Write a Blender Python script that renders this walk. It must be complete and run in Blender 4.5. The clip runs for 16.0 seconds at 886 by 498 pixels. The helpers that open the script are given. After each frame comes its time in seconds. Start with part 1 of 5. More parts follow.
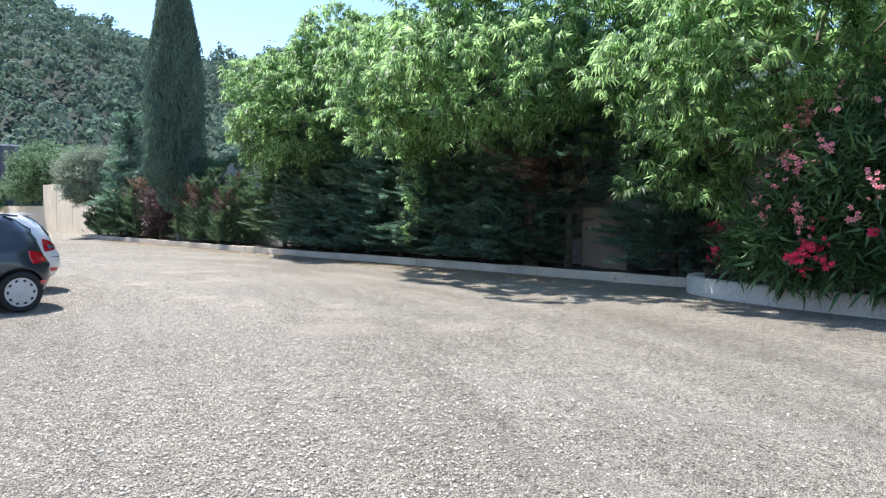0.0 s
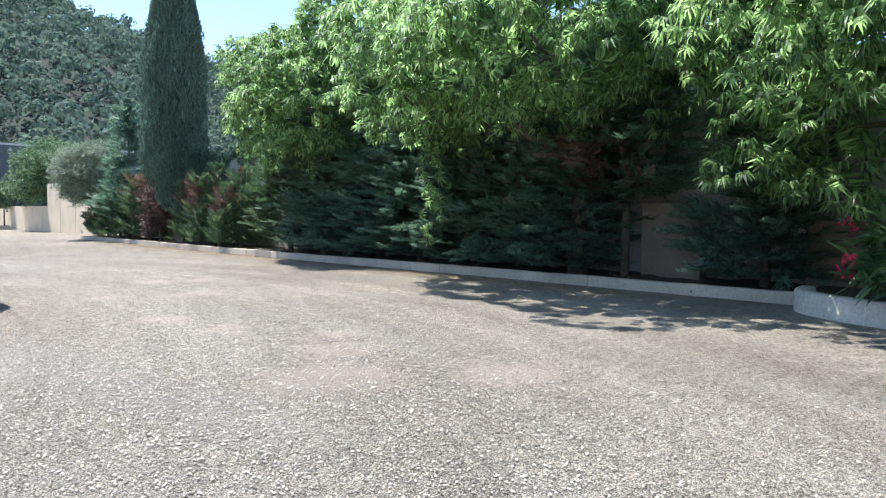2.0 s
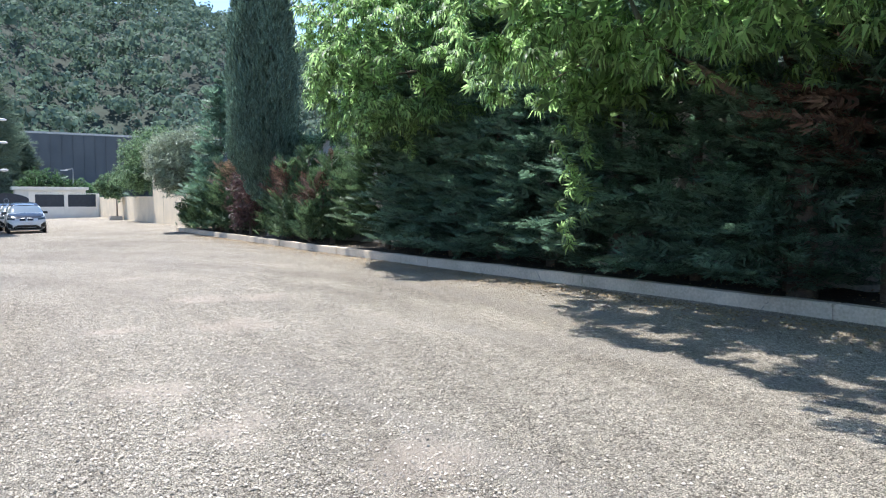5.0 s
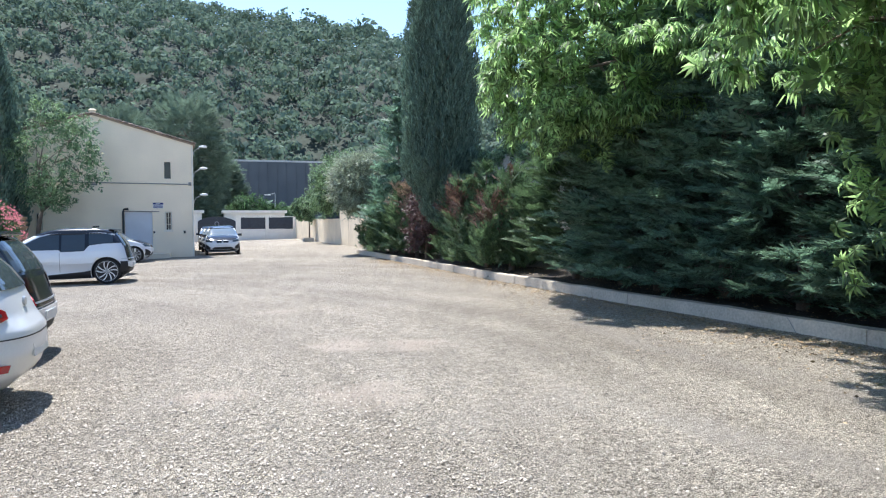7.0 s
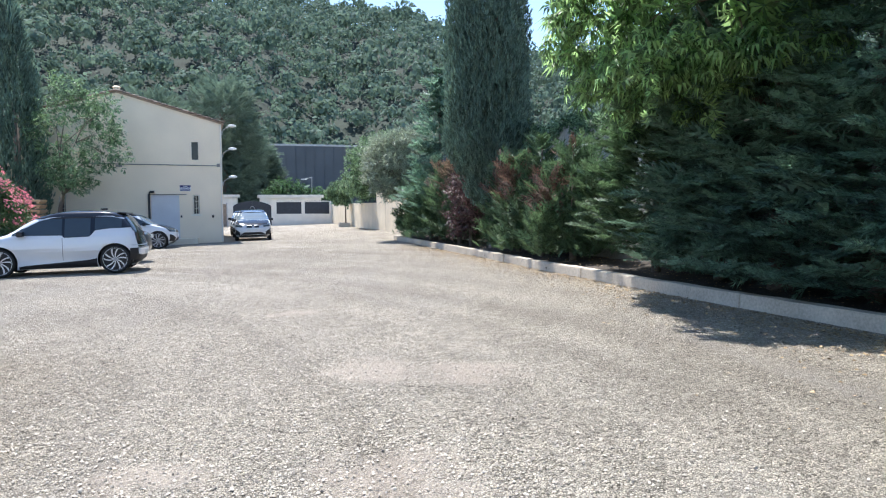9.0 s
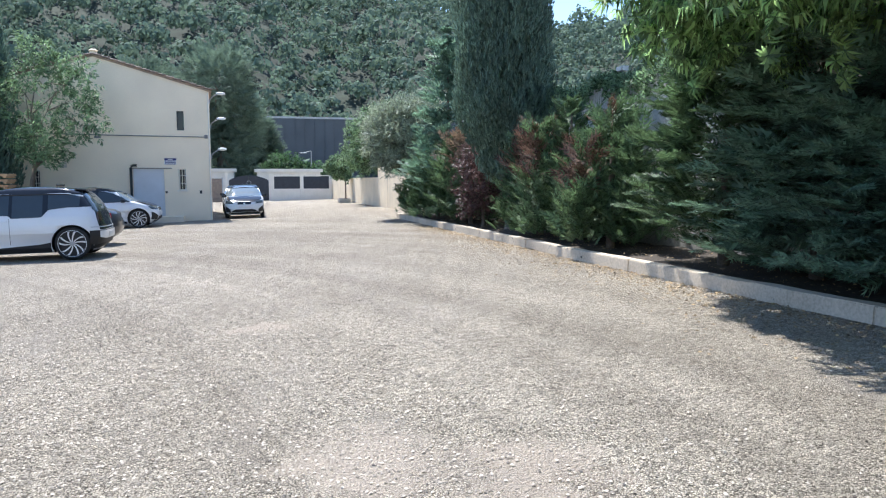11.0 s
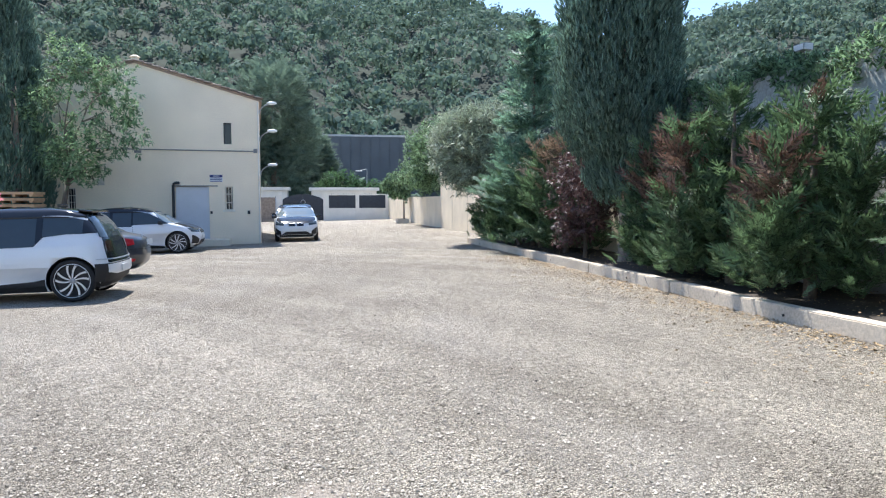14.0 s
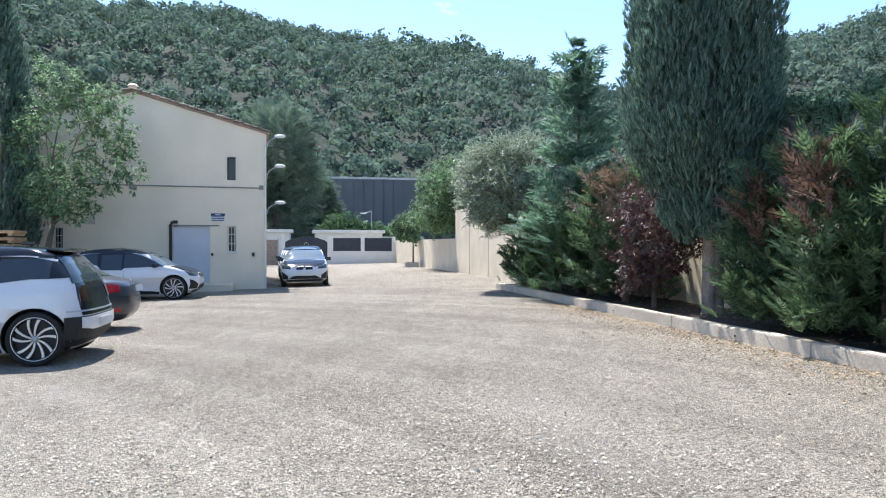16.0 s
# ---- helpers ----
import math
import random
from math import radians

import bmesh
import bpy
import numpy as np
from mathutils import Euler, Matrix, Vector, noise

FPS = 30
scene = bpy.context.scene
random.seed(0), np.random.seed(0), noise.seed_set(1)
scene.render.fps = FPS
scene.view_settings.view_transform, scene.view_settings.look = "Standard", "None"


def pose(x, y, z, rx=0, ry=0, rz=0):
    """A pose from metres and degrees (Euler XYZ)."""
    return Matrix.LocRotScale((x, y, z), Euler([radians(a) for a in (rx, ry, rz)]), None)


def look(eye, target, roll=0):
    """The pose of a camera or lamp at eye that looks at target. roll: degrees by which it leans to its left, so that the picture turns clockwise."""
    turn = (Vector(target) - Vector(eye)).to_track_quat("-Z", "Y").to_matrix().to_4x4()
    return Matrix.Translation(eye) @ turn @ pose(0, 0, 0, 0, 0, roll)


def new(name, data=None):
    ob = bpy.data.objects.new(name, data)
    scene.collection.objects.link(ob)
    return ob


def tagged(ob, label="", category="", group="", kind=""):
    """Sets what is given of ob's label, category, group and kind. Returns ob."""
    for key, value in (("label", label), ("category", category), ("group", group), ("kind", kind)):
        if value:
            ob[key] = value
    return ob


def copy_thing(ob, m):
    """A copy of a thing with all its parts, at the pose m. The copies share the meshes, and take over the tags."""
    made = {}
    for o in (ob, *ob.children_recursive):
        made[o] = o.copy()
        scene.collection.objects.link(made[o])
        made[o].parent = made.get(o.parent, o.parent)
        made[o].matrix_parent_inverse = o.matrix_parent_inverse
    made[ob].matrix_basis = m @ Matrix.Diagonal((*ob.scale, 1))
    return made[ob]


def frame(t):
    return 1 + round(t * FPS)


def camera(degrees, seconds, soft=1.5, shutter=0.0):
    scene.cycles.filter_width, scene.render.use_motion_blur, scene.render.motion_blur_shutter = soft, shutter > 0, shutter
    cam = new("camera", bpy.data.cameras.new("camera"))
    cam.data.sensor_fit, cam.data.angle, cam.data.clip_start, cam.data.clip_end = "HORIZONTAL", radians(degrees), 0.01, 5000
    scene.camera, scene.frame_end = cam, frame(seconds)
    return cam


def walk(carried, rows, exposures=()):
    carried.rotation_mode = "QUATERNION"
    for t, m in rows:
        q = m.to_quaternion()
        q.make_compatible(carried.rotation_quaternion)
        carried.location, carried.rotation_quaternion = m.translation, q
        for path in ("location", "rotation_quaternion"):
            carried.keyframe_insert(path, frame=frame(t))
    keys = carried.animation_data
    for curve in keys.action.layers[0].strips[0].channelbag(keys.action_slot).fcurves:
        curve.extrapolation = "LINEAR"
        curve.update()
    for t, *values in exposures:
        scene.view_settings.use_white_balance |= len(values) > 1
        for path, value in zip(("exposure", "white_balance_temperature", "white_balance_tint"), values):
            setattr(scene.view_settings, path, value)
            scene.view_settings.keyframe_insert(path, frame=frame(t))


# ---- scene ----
cam = camera(63.9, 16.0, soft=1.15)
METRES, EYE, TURN = 21.7, 1.5, -43.0
# the yard falls gently sideways: the path was laid out square to the yard
SLOPE = Matrix.Rotation(radians(-1.3), 4, Vector((0.31, 0.95, 0.0)))
ROWS = [
    (0.0, 0.0, 0.0, 0.0, -0.02, -3.29, 0.33),
    (0.5, -0.0014, 0.0315, 0.0002, 1.37, -3.27, 0.47),
    (1.0, -0.0026, 0.0636, -0.0007, 1.6, -3.27, 0.52),
    (1.5, -0.0037, 0.0962, -0.0009, 1.54, -3.3, 0.57),
    (2.0, -0.0097, 0.1298, -0.0024, 1.44, -3.34, 0.55),
    (2.5, -0.0163, 0.1644, -0.0033, 1.34, -3.34, 0.59),
    (3.0, -0.0237, 0.1985, -0.0017, 1.32, -3.36, 0.65),
    (5.5, -0.0469, 0.3542, 0.0008, 11.38, -4.56, 1.21),
    (6.0, -0.0546, 0.3857, 0.0009, 12.87, -4.43, 1.24),
    (6.5, -0.0643, 0.4151, 0.0005, 21.35, -2.89, 1.59),
    (7.0, -0.0758, 0.4431, 0.0004, 24.77, -2.32, 1.57),
    (7.5, -0.0892, 0.4671, -0.0017, 25.61, -2.31, 1.59),
    (8.0, -0.1052, 0.4949, -0.0026, 27.51, -2.28, 1.67),
    (8.5, -0.1216, 0.5204, -0.0036, 27.83, -2.72, 1.62),
    (11.0, -0.2005, 0.6451, -0.0014, 27.98, -5.44, 1.45),
    (11.5, -0.2216, 0.6697, -0.0019, 30.89, -4.46, 1.5),
    (12.0, -0.2398, 0.6934, -0.0016, 31.88, -4.06, 1.53),
    (12.5, -0.2596, 0.717, -0.0013, 32.0, -3.97, 1.5),
    (13.0, -0.2795, 0.7402, -0.0005, 31.95, -3.95, 1.48),
    (13.5, -0.3011, 0.7623, 0.0003, 31.95, -3.9, 1.46),
    (14.0, -0.3237, 0.7837, 0.0003, 32.17, -3.81, 1.38),
    (14.5, -0.3476, 0.806, -0.0008, 32.17, -6.06, 1.36),
    (15.0, -0.3694, 0.8267, -0.0016, 32.14, -5.86, 1.41),
    (15.5, -0.395, 0.8453, -0.0029, 32.07, -3.45, 1.28),
    (16.0, -0.421, 0.8609, -0.0028, 32.06, -0.26, 1.22),
]
walk(cam, [(t, SLOPE @ pose(0, 0, EYE, 0, 0, TURN) @ pose(METRES * x, METRES * y, METRES * z, 90 + pitch, roll, yaw)) for t, x, y, z, yaw, pitch, roll in ROWS],
     exposures=[(0.0, 1.06, 6150, 11), (16.0, 1.04, 6150, 11)])


def G(x, y):
    """Height of the yard at a place."""
    return 0.0216 * x - 0.007 * y


# ---- light ----
SUN_EL, SUN_AZ = 62.0, -16.0          # degrees up; degrees from +y towards +x
world = bpy.data.worlds.new("world")
scene.world = world
world.use_nodes = True
wn, wl = world.node_tree.nodes, world.node_tree.links
wn.clear()
sky = wn.new("ShaderNodeTexSky")
sky.sky_type, sky.sun_disc = "NISHITA", False
sky.sun_elevation, sky.sun_rotation = radians(SUN_EL), radians(SUN_AZ)
sky.air_density, sky.dust_density, sky.ozone_density = 1.0, 0.2, 2.6
sky.altitude = 600.0
geo_w = wn.new("ShaderNodeTexCoord")
mapw = wn.new("ShaderNodeMapping")
mapw.inputs["Scale"].default_value = (3.0, 3.0, 7.0)
cloud = wn.new("ShaderNodeTexNoise")
cloud.inputs["Scale"].default_value, cloud.inputs["Detail"].default_value, cloud.inputs["Roughness"].default_value = 2.4, 8.0, 0.6
ramp = wn.new("ShaderNodeValToRGB")
ramp.color_ramp.elements[0].position, ramp.color_ramp.elements[1].position = 0.61, 0.8
ramp.color_ramp.elements[1].color = (0.75, 0.75, 0.75, 1)
mixw = wn.new("ShaderNodeMixRGB")
mixw.inputs["Color2"].default_value = (7.5, 7.7, 8.2, 1)
bg = wn.new("ShaderNodeBackground")
bg.inputs["Strength"].default_value = 0.15
outw = wn.new("ShaderNodeOutputWorld")
wl.new(geo_w.outputs["Generated"], mapw.inputs["Vector"])
wl.new(mapw.outputs["Vector"], cloud.inputs["Vector"])
wl.new(cloud.outputs["Fac"], ramp.inputs["Fac"])
wl.new(ramp.outputs["Color"], mixw.inputs["Fac"])
wl.new(sky.outputs["Color"], mixw.inputs["Color1"])
wl.new(mixw.outputs["Color"], bg.inputs["Color"])
wl.new(bg.outputs["Background"], outw.inputs["Surface"])
sun_data = bpy.data.lights.new("sun", "SUN")
sun_data.energy, sun_data.angle, sun_data.color = 4.6, radians(0.5), (1.0, 0.97, 0.92)
sun = new("sun", sun_data)
sd = Vector((math.sin(radians(SUN_AZ)) * math.cos(radians(SUN_EL)), math.cos(radians(SUN_AZ)) * math.cos(radians(SUN_EL)), math.sin(radians(SUN_EL))))
sun.matrix_world = look(sd * 80, (0, 0, 0))


# ---- materials ----
def mat(name, color, rough=0.8, metal=0.0, vary=0.15, scale=6.0, fine=60.0, bump=0.1, spec=0.4, island=0.0, objvary=0.0, leaf=0.0, coat=0.0, warm=(0.0, 0.0, 0.0), through_gain=1.5):
    """A surface with two scales of colour variation, fine relief, and optional variation by island or by object. leaf: share of light let through."""
    m = bpy.data.materials.new(name)
    m.use_nodes = True
    n, l = m.node_tree.nodes, m.node_tree.links
    b = n["Principled BSDF"]
    b.inputs["Roughness"].default_value, b.inputs["Metallic"].default_value = rough, metal
    b.inputs["Specular IOR Level"].default_value = spec
    b.inputs["Coat Weight"].default_value = coat
    b.inputs["Coat Roughness"].default_value = 0.05
    tc = n.new("ShaderNodeTexCoord")
    big, small = n.new("ShaderNodeTexNoise"), n.new("ShaderNodeTexNoise")
    big.inputs["Scale"].default_value, big.inputs["Detail"].default_value = scale, 5
    small.inputs["Scale"].default_value, small.inputs["Detail"].default_value = fine, 3
    for k in (big, small):
        l.new(tc.outputs["Object"], k.inputs["Vector"])
    add = n.new("ShaderNodeMath"); add.operation = "ADD"
    l.new(big.outputs["Fac"], add.inputs[0]); l.new(small.outputs["Fac"], add.inputs[1])
    src = add.outputs[0]
    for amount, node, sock in ((island, "ShaderNodeNewGeometry", "Random Per Island"), (objvary, "ShaderNodeObjectInfo", "Random")):
        if amount:
            g = n.new(node)
            mul = n.new("ShaderNodeMath"); mul.operation = "MULTIPLY_ADD"
            mul.inputs[1].default_value = amount
            l.new(g.outputs[sock], mul.inputs[0]); l.new(src, mul.inputs[2])
            src = mul.outputs[0]
    top = 2.0 + island + objvary
    div = n.new("ShaderNodeMath"); div.operation = "DIVIDE"; div.inputs[1].default_value = top
    l.new(src, div.inputs[0])
    r = n.new("ShaderNodeValToRGB")
    c = Vector(color)
    lo = [max(0, x * (1 - 1.6 * vary) ) for x in c]
    hi = [min(1, x * (1 + 1.6 * vary) + w) for x, w in zip(c, warm)]
    r.color_ramp.elements[0].position, r.color_ramp.elements[1].position = 0.3, 0.7
    r.color_ramp.elements[0].color, r.color_ramp.elements[1].color = (*lo, 1), (*hi, 1)
    l.new(div.outputs[0], r.inputs["Fac"])
    l.new(r.outputs["Color"], b.inputs["Base Color"])
    if bump:
        bp = n.new("ShaderNodeBump")
        bp.inputs["Strength"].default_value, bp.inputs["Distance"].default_value = bump, 0.01
        l.new(add.outputs[0], bp.inputs["Height"]); l.new(bp.outputs["Normal"], b.inputs["Normal"])
    if leaf:
        tr, mx = n.new("ShaderNodeBsdfTranslucent"), n.new("ShaderNodeMixShader")
        hs = n.new("ShaderNodeHueSaturation")
        hs.inputs["Value"].default_value, hs.inputs["Saturation"].default_value, hs.inputs["Hue"].default_value = through_gain, 1.05, 0.495
        l.new(r.outputs["Color"], hs.inputs["Color"]); l.new(hs.outputs["Color"], tr.inputs["Color"])
        mx.inputs["Fac"].default_value = leaf
        l.new(b.outputs["BSDF"], mx.inputs[1]); l.new(tr.outputs["BSDF"], mx.inputs[2])
        l.new(mx.outputs["Shader"], n["Material Output"].inputs["Surface"])
    return m


BARE = [(5.1, 7.4, .55), (5.7, 8.4, .35), (6.3, 6.5, .4), (5.2, 11.7, .3), (6.2, 9.2, .25), (6.9, 16.9, .35), (7.7, 16.5, .32), (6.6, 14.3, .35), (6.42, 20.8, .2), (5.36, 14.8, .2), (5.4, 10.4, .2)]


def gravel_material():
    m = mat("gravel", (0.69, 0.61, 0.495), rough=0.95, vary=0.11, scale=0.35, fine=7.0, bump=0.0, spec=0.2)
    n, l = m.node_tree.nodes, m.node_tree.links
    b = n["Principled BSDF"]
    base = b.inputs["Base Color"].links[0].from_socket
    tc = n.new("ShaderNodeTexCoord")
    # loose handfuls of paler and darker stone
    heap, hr, hm = n.new("ShaderNodeTexNoise"), n.new("ShaderNodeValToRGB"), n.new("ShaderNodeMixRGB")
    heap.inputs["Scale"].default_value, heap.inputs["Detail"].default_value, heap.inputs["Roughness"].default_value = 11.0, 9, 0.88
    l.new(tc.outputs["Object"], heap.inputs["Vector"]); l.new(heap.outputs["Fac"], hr.inputs["Fac"])
    hr.color_ramp.elements[0].position, hr.color_ramp.elements[1].position = 0.37, 0.63
    hr.color_ramp.elements[0].color, hr.color_ramp.elements[1].color = (0.70, 0.697, 0.69, 1), (1.24, 1.24, 1.236, 1)
    hm.blend_type = "MULTIPLY"; hm.inputs["Fac"].default_value = 1.0
    l.new(base, hm.inputs["Color1"]); l.new(hr.outputs["Color"], hm.inputs["Color2"])
    base = hm.outputs["Color"]
    v1, v2 = n.new("ShaderNodeTexVoronoi"), n.new("ShaderNodeTexVoronoi")
    v1.inputs["Scale"].default_value, v2.inputs["Scale"].default_value = 62.0, 140.0
    for v in (v1, v2):
        l.new(tc.outputs["Object"], v.inputs["Vector"])
    # stones differ in tone
    sep = n.new("ShaderNodeSeparateColor")
    l.new(v1.outputs["Color"], sep.inputs["Color"])
    rmp = n.new("ShaderNodeValToRGB")
    rmp.color_ramp.elements[0].color, rmp.color_ramp.elements[1].color = (0.38, 0.375, 0.37, 1), (1.2, 1.195, 1.18, 1)
    some = rmp.color_ramp.elements.new(0.22)
    some.color = (0.85, 0.85, 0.85, 1)
    l.new(sep.outputs["Red"], rmp.inputs["Fac"])
    # dark gaps between the stones
    v3 = n.new("ShaderNodeTexVoronoi")
    v3.feature = "DISTANCE_TO_EDGE"
    v3.inputs["Scale"].default_value = 62.0
    l.new(tc.outputs["Object"], v3.inputs["Vector"])
    gap = n.new("ShaderNodeValToRGB")
    gap.color_ramp.elements[0].position, gap.color_ramp.elements[1].position = 0.02, 0.14
    gap.color_ramp.elements[0].color, gap.color_ramp.elements[1].color = (0.14, 0.13, 0.12, 1), (1, 1, 1, 1)
    l.new(v3.outputs["Distance"], gap.inputs["Fac"])
    gapmix = n.new("ShaderNodeMixRGB")
    gapmix.blend_type = "MULTIPLY"; gapmix.inputs["Fac"].default_value = 1.0
    l.new(rmp.outputs["Color"], gapmix.inputs["Color1"]); l.new(gap.outputs["Color"], gapmix.inputs["Color2"])
    # worn wheel tracks: pale fines showing through
    mp = n.new("ShaderNodeMapping")
    mp.inputs["Rotation"].default_value, mp.inputs["Scale"].default_value = (0, 0, radians(28)), (1.0, 0.28, 1.0)
    l.new(tc.outputs["Object"], mp.inputs["Vector"])
    wear = n.new("ShaderNodeTexNoise")
    wear.inputs["Scale"].default_value, wear.inputs["Detail"].default_value = 0.8, 6
    wear.inputs["Distortion"].default_value = 0.8
    l.new(mp.outputs["Vector"], wear.inputs["Vector"])
    wr = n.new("ShaderNodeValToRGB")
    wr.color_ramp.elements[0].position, wr.color_ramp.elements[1].position = 0.54, 0.72
    l.new(wear.outputs["Fac"], wr.inputs["Fac"])
    fines = n.new("ShaderNodeMixRGB")
    fines.blend_type = "MULTIPLY"; fines.inputs["Fac"].default_value = 1.0
    l.new(base, fines.inputs["Color1"]); l.new(gapmix.outputs["Color"], fines.inputs["Color2"])
    pale = n.new("ShaderNodeMixRGB")
    pale.inputs["Color2"].default_value = (0.455, 0.405, 0.345, 1)
    mulf = n.new("ShaderNodeMath"); mulf.operation = "MULTIPLY"; mulf.inputs[1].default_value = 0.6
    l.new(wr.outputs["Color"], mulf.inputs[0]); l.new(mulf.outputs[0], pale.inputs["Fac"])
    l.new(fines.outputs["Color"], pale.inputs["Color1"])
    # bare patches where the stone has been scraped off the pale sub-base
    wob, wsc, wad = n.new("ShaderNodeTexNoise"), n.new("ShaderNodeVectorMath"), n.new("ShaderNodeVectorMath")
    wob.inputs["Scale"].default_value, wob.inputs["Detail"].default_value, wob.inputs["Roughness"].default_value = 1.7, 7, 0.75
    wsc.operation, wad.operation = "SCALE", "ADD"
    wsc.inputs["Scale"].default_value = 1.4
    l.new(tc.outputs["Object"], wob.inputs["Vector"]); l.new(wob.outputs["Color"], wsc.inputs[0])
    l.new(tc.outputs["Object"], wad.inputs[0]); l.new(wsc.outputs["Vector"], wad.inputs[1])
    bare = None
    for px, py, pr in BARE:
        dd, mr = n.new("ShaderNodeVectorMath"), n.new("ShaderNodeMapRange")
        dd.operation = "DISTANCE"
        dd.inputs[1].default_value = (px + .7, py + .7, .73)
        l.new(wad.outputs["Vector"], dd.inputs[0]); l.new(dd.outputs["Value"], mr.inputs["Value"])
        mr.inputs["From Min"].default_value, mr.inputs["From Max"].default_value = pr + .2, pr * .5 + .05
        mr.inputs["To Max"].default_value = 0.75
        if bare is None:
            bare = mr.outputs["Result"]
        else:
            mx = n.new("ShaderNodeMath"); mx.operation = "MAXIMUM"
            l.new(bare, mx.inputs[0]); l.new(mr.outputs["Result"], mx.inputs[1])
            bare = mx.outputs[0]
    scraped = n.new("ShaderNodeMixRGB")
    scraped.inputs["Color2"].default_value = (0.60, 0.505, 0.41, 1)
    l.new(bare, scraped.inputs["Fac"]); l.new(pale.outputs["Color"], scraped.inputs["Color1"])
    pale = scraped
    # sweeping wheel ruts round the turning circle
    dist = n.new("ShaderNodeVectorMath"); dist.operation = "DISTANCE"
    dist.inputs[1].default_value = (-14, 14, 0)
    l.new(tc.outputs["Object"], dist.inputs[0])
    rut = n.new("ShaderNodeTexNoise")
    rut.noise_dimensions = "1D"
    rut.inputs["Scale"].default_value, rut.inputs["Detail"].default_value = 1.1, 5
    l.new(dist.outputs["Value"], rut.inputs["W"])
    patchy = n.new("ShaderNodeTexNoise")
    patchy.inputs["Scale"].default_value = 0.22
    l.new(tc.outputs["Object"], patchy.inputs["Vector"])
    mm = n.new("ShaderNodeMath"); mm.operation = "MULTIPLY"
    l.new(rut.outputs["Fac"], mm.inputs[0]); l.new(patchy.outputs["Fac"], mm.inputs[1])
    rr = n.new("ShaderNodeValToRGB")
    rr.color_ramp.elements[0].position, rr.color_ramp.elements[1].position = 0.14, 0.36
    rr.color_ramp.elements[0].color, rr.color_ramp.elements[1].color = (0.84, 0.83, 0.82, 1), (1.08, 1.08, 1.08, 1)
    l.new(mm.outputs[0], rr.inputs["Fac"])
    rutmix = n.new("ShaderNodeMixRGB")
    rutmix.blend_type = "MULTIPLY"; rutmix.inputs["Fac"].default_value = 1.0
    l.new(pale.outputs["Color"], rutmix.inputs["Color1"]); l.new(rr.outputs["Color"], rutmix.inputs["Color2"])
    l.new(rutmix.outputs["Color"], b.inputs["Base Color"])
    mixh = n.new("ShaderNodeMath"); mixh.operation = "ADD"
    l.new(v1.outputs["Distance"], mixh.inputs[0]); l.new(v2.outputs["Distance"], mixh.inputs[1])
    inv = n.new("ShaderNodeMath"); inv.operation = "MULTIPLY"; inv.inputs[1].default_value = -1.0
    l.new(mixh.outputs[0], inv.inputs[0])
    bp = n.new("ShaderNodeBump")
    bp.inputs["Strength"].default_value, bp.inputs["Distance"].default_value = 1.0, 0.022
    l.new(inv.outputs[0], bp.inputs["Height"]); l.new(bp.outputs["Normal"], b.inputs["Normal"])
    return m


GRAVEL = gravel_material()
PEBBLE = mat("pebble", (0.42, 0.37, 0.305), rough=0.9, vary=0.3, island=2.5, bump=0.05)
SOIL = mat("soil", (0.055, 0.042, 0.03), vary=0.4, scale=3, fine=40, bump=0.8)
CONCRETE = mat("kerb_concrete", (0.54, 0.46, 0.355), rough=0.9, vary=0.19, scale=1.5, fine=30, bump=0.25)
PLANTER = mat("planter_render", (0.57, 0.52, 0.44), rough=0.9, vary=0.2, scale=2.2, fine=26, bump=0.25)
RENDER_WALL = mat("wall_render", (0.87, 0.74, 0.56), rough=0.92, vary=0.08, scale=0.7, fine=25, bump=0.12)
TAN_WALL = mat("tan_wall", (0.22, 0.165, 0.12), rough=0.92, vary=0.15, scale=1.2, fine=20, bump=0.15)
BEIGE_WALL = mat("beige_wall", (0.74, 0.635, 0.475), rough=0.92, vary=0.12, scale=0.8, fine=20, bump=0.15)
GREY_WALL = mat("grey_wall", (0.42, 0.405, 0.365), rough=0.92, vary=0.25, scale=0.9, fine=20, bump=0.2)
WHITE_PAINT = mat("white_paint", (0.76, 0.71, 0.62), rough=0.6, vary=0.08, scale=1.5, bump=0.05)
GREY_BAND = mat("grey_band", (0.25, 0.24, 0.23), vary=0.2)
ROOF_TILE = mat("roof_tile", (0.27, 0.20, 0.155), vary=0.3, objvary=1.0, bump=0.2)
DARK_GAP = mat("dark_window", (0.015, 0.017, 0.02), rough=0.15, vary=0.1, bump=0)
GATE_DARK = mat("gate_dark", (0.03, 0.035, 0.045), rough=0.5, vary=0.2, bump=0.05)
METAL_GREY = mat("metal_grey", (0.35, 0.36, 0.37), rough=0.45, metal=0.6, vary=0.1, bump=0.02)
LAMP_WHITE = mat("lamp_white", (0.75, 0.75, 0.73), rough=0.4, vary=0.05, bump=0)
PIPE_DARK = mat("pipe_dark", (0.03, 0.03, 0.03), rough=0.5, bump=0)
DOOR_GREY = mat("door_grey", (0.60, 0.61, 0.64), rough=0.5, vary=0.06, scale=2, bump=0.03)
SIGN_BLUE = mat("sign_blue", (0.015, 0.02, 0.12), rough=0.4, vary=0.1, bump=0)
SIGN_WHITE = mat("sign_white", (0.7, 0.7, 0.72), rough=0.5, vary=0.05, bump=0)
FAR_WALL = mat("far_wall", (0.085, 0.10, 0.115), rough=0.8, vary=0.12, scale=0.3, bump=0.05)
WOOD_PALE = mat("pale_wood", (0.48, 0.30, 0.16), vary=0.25, scale=3, objvary=0.6, bump=0.15)
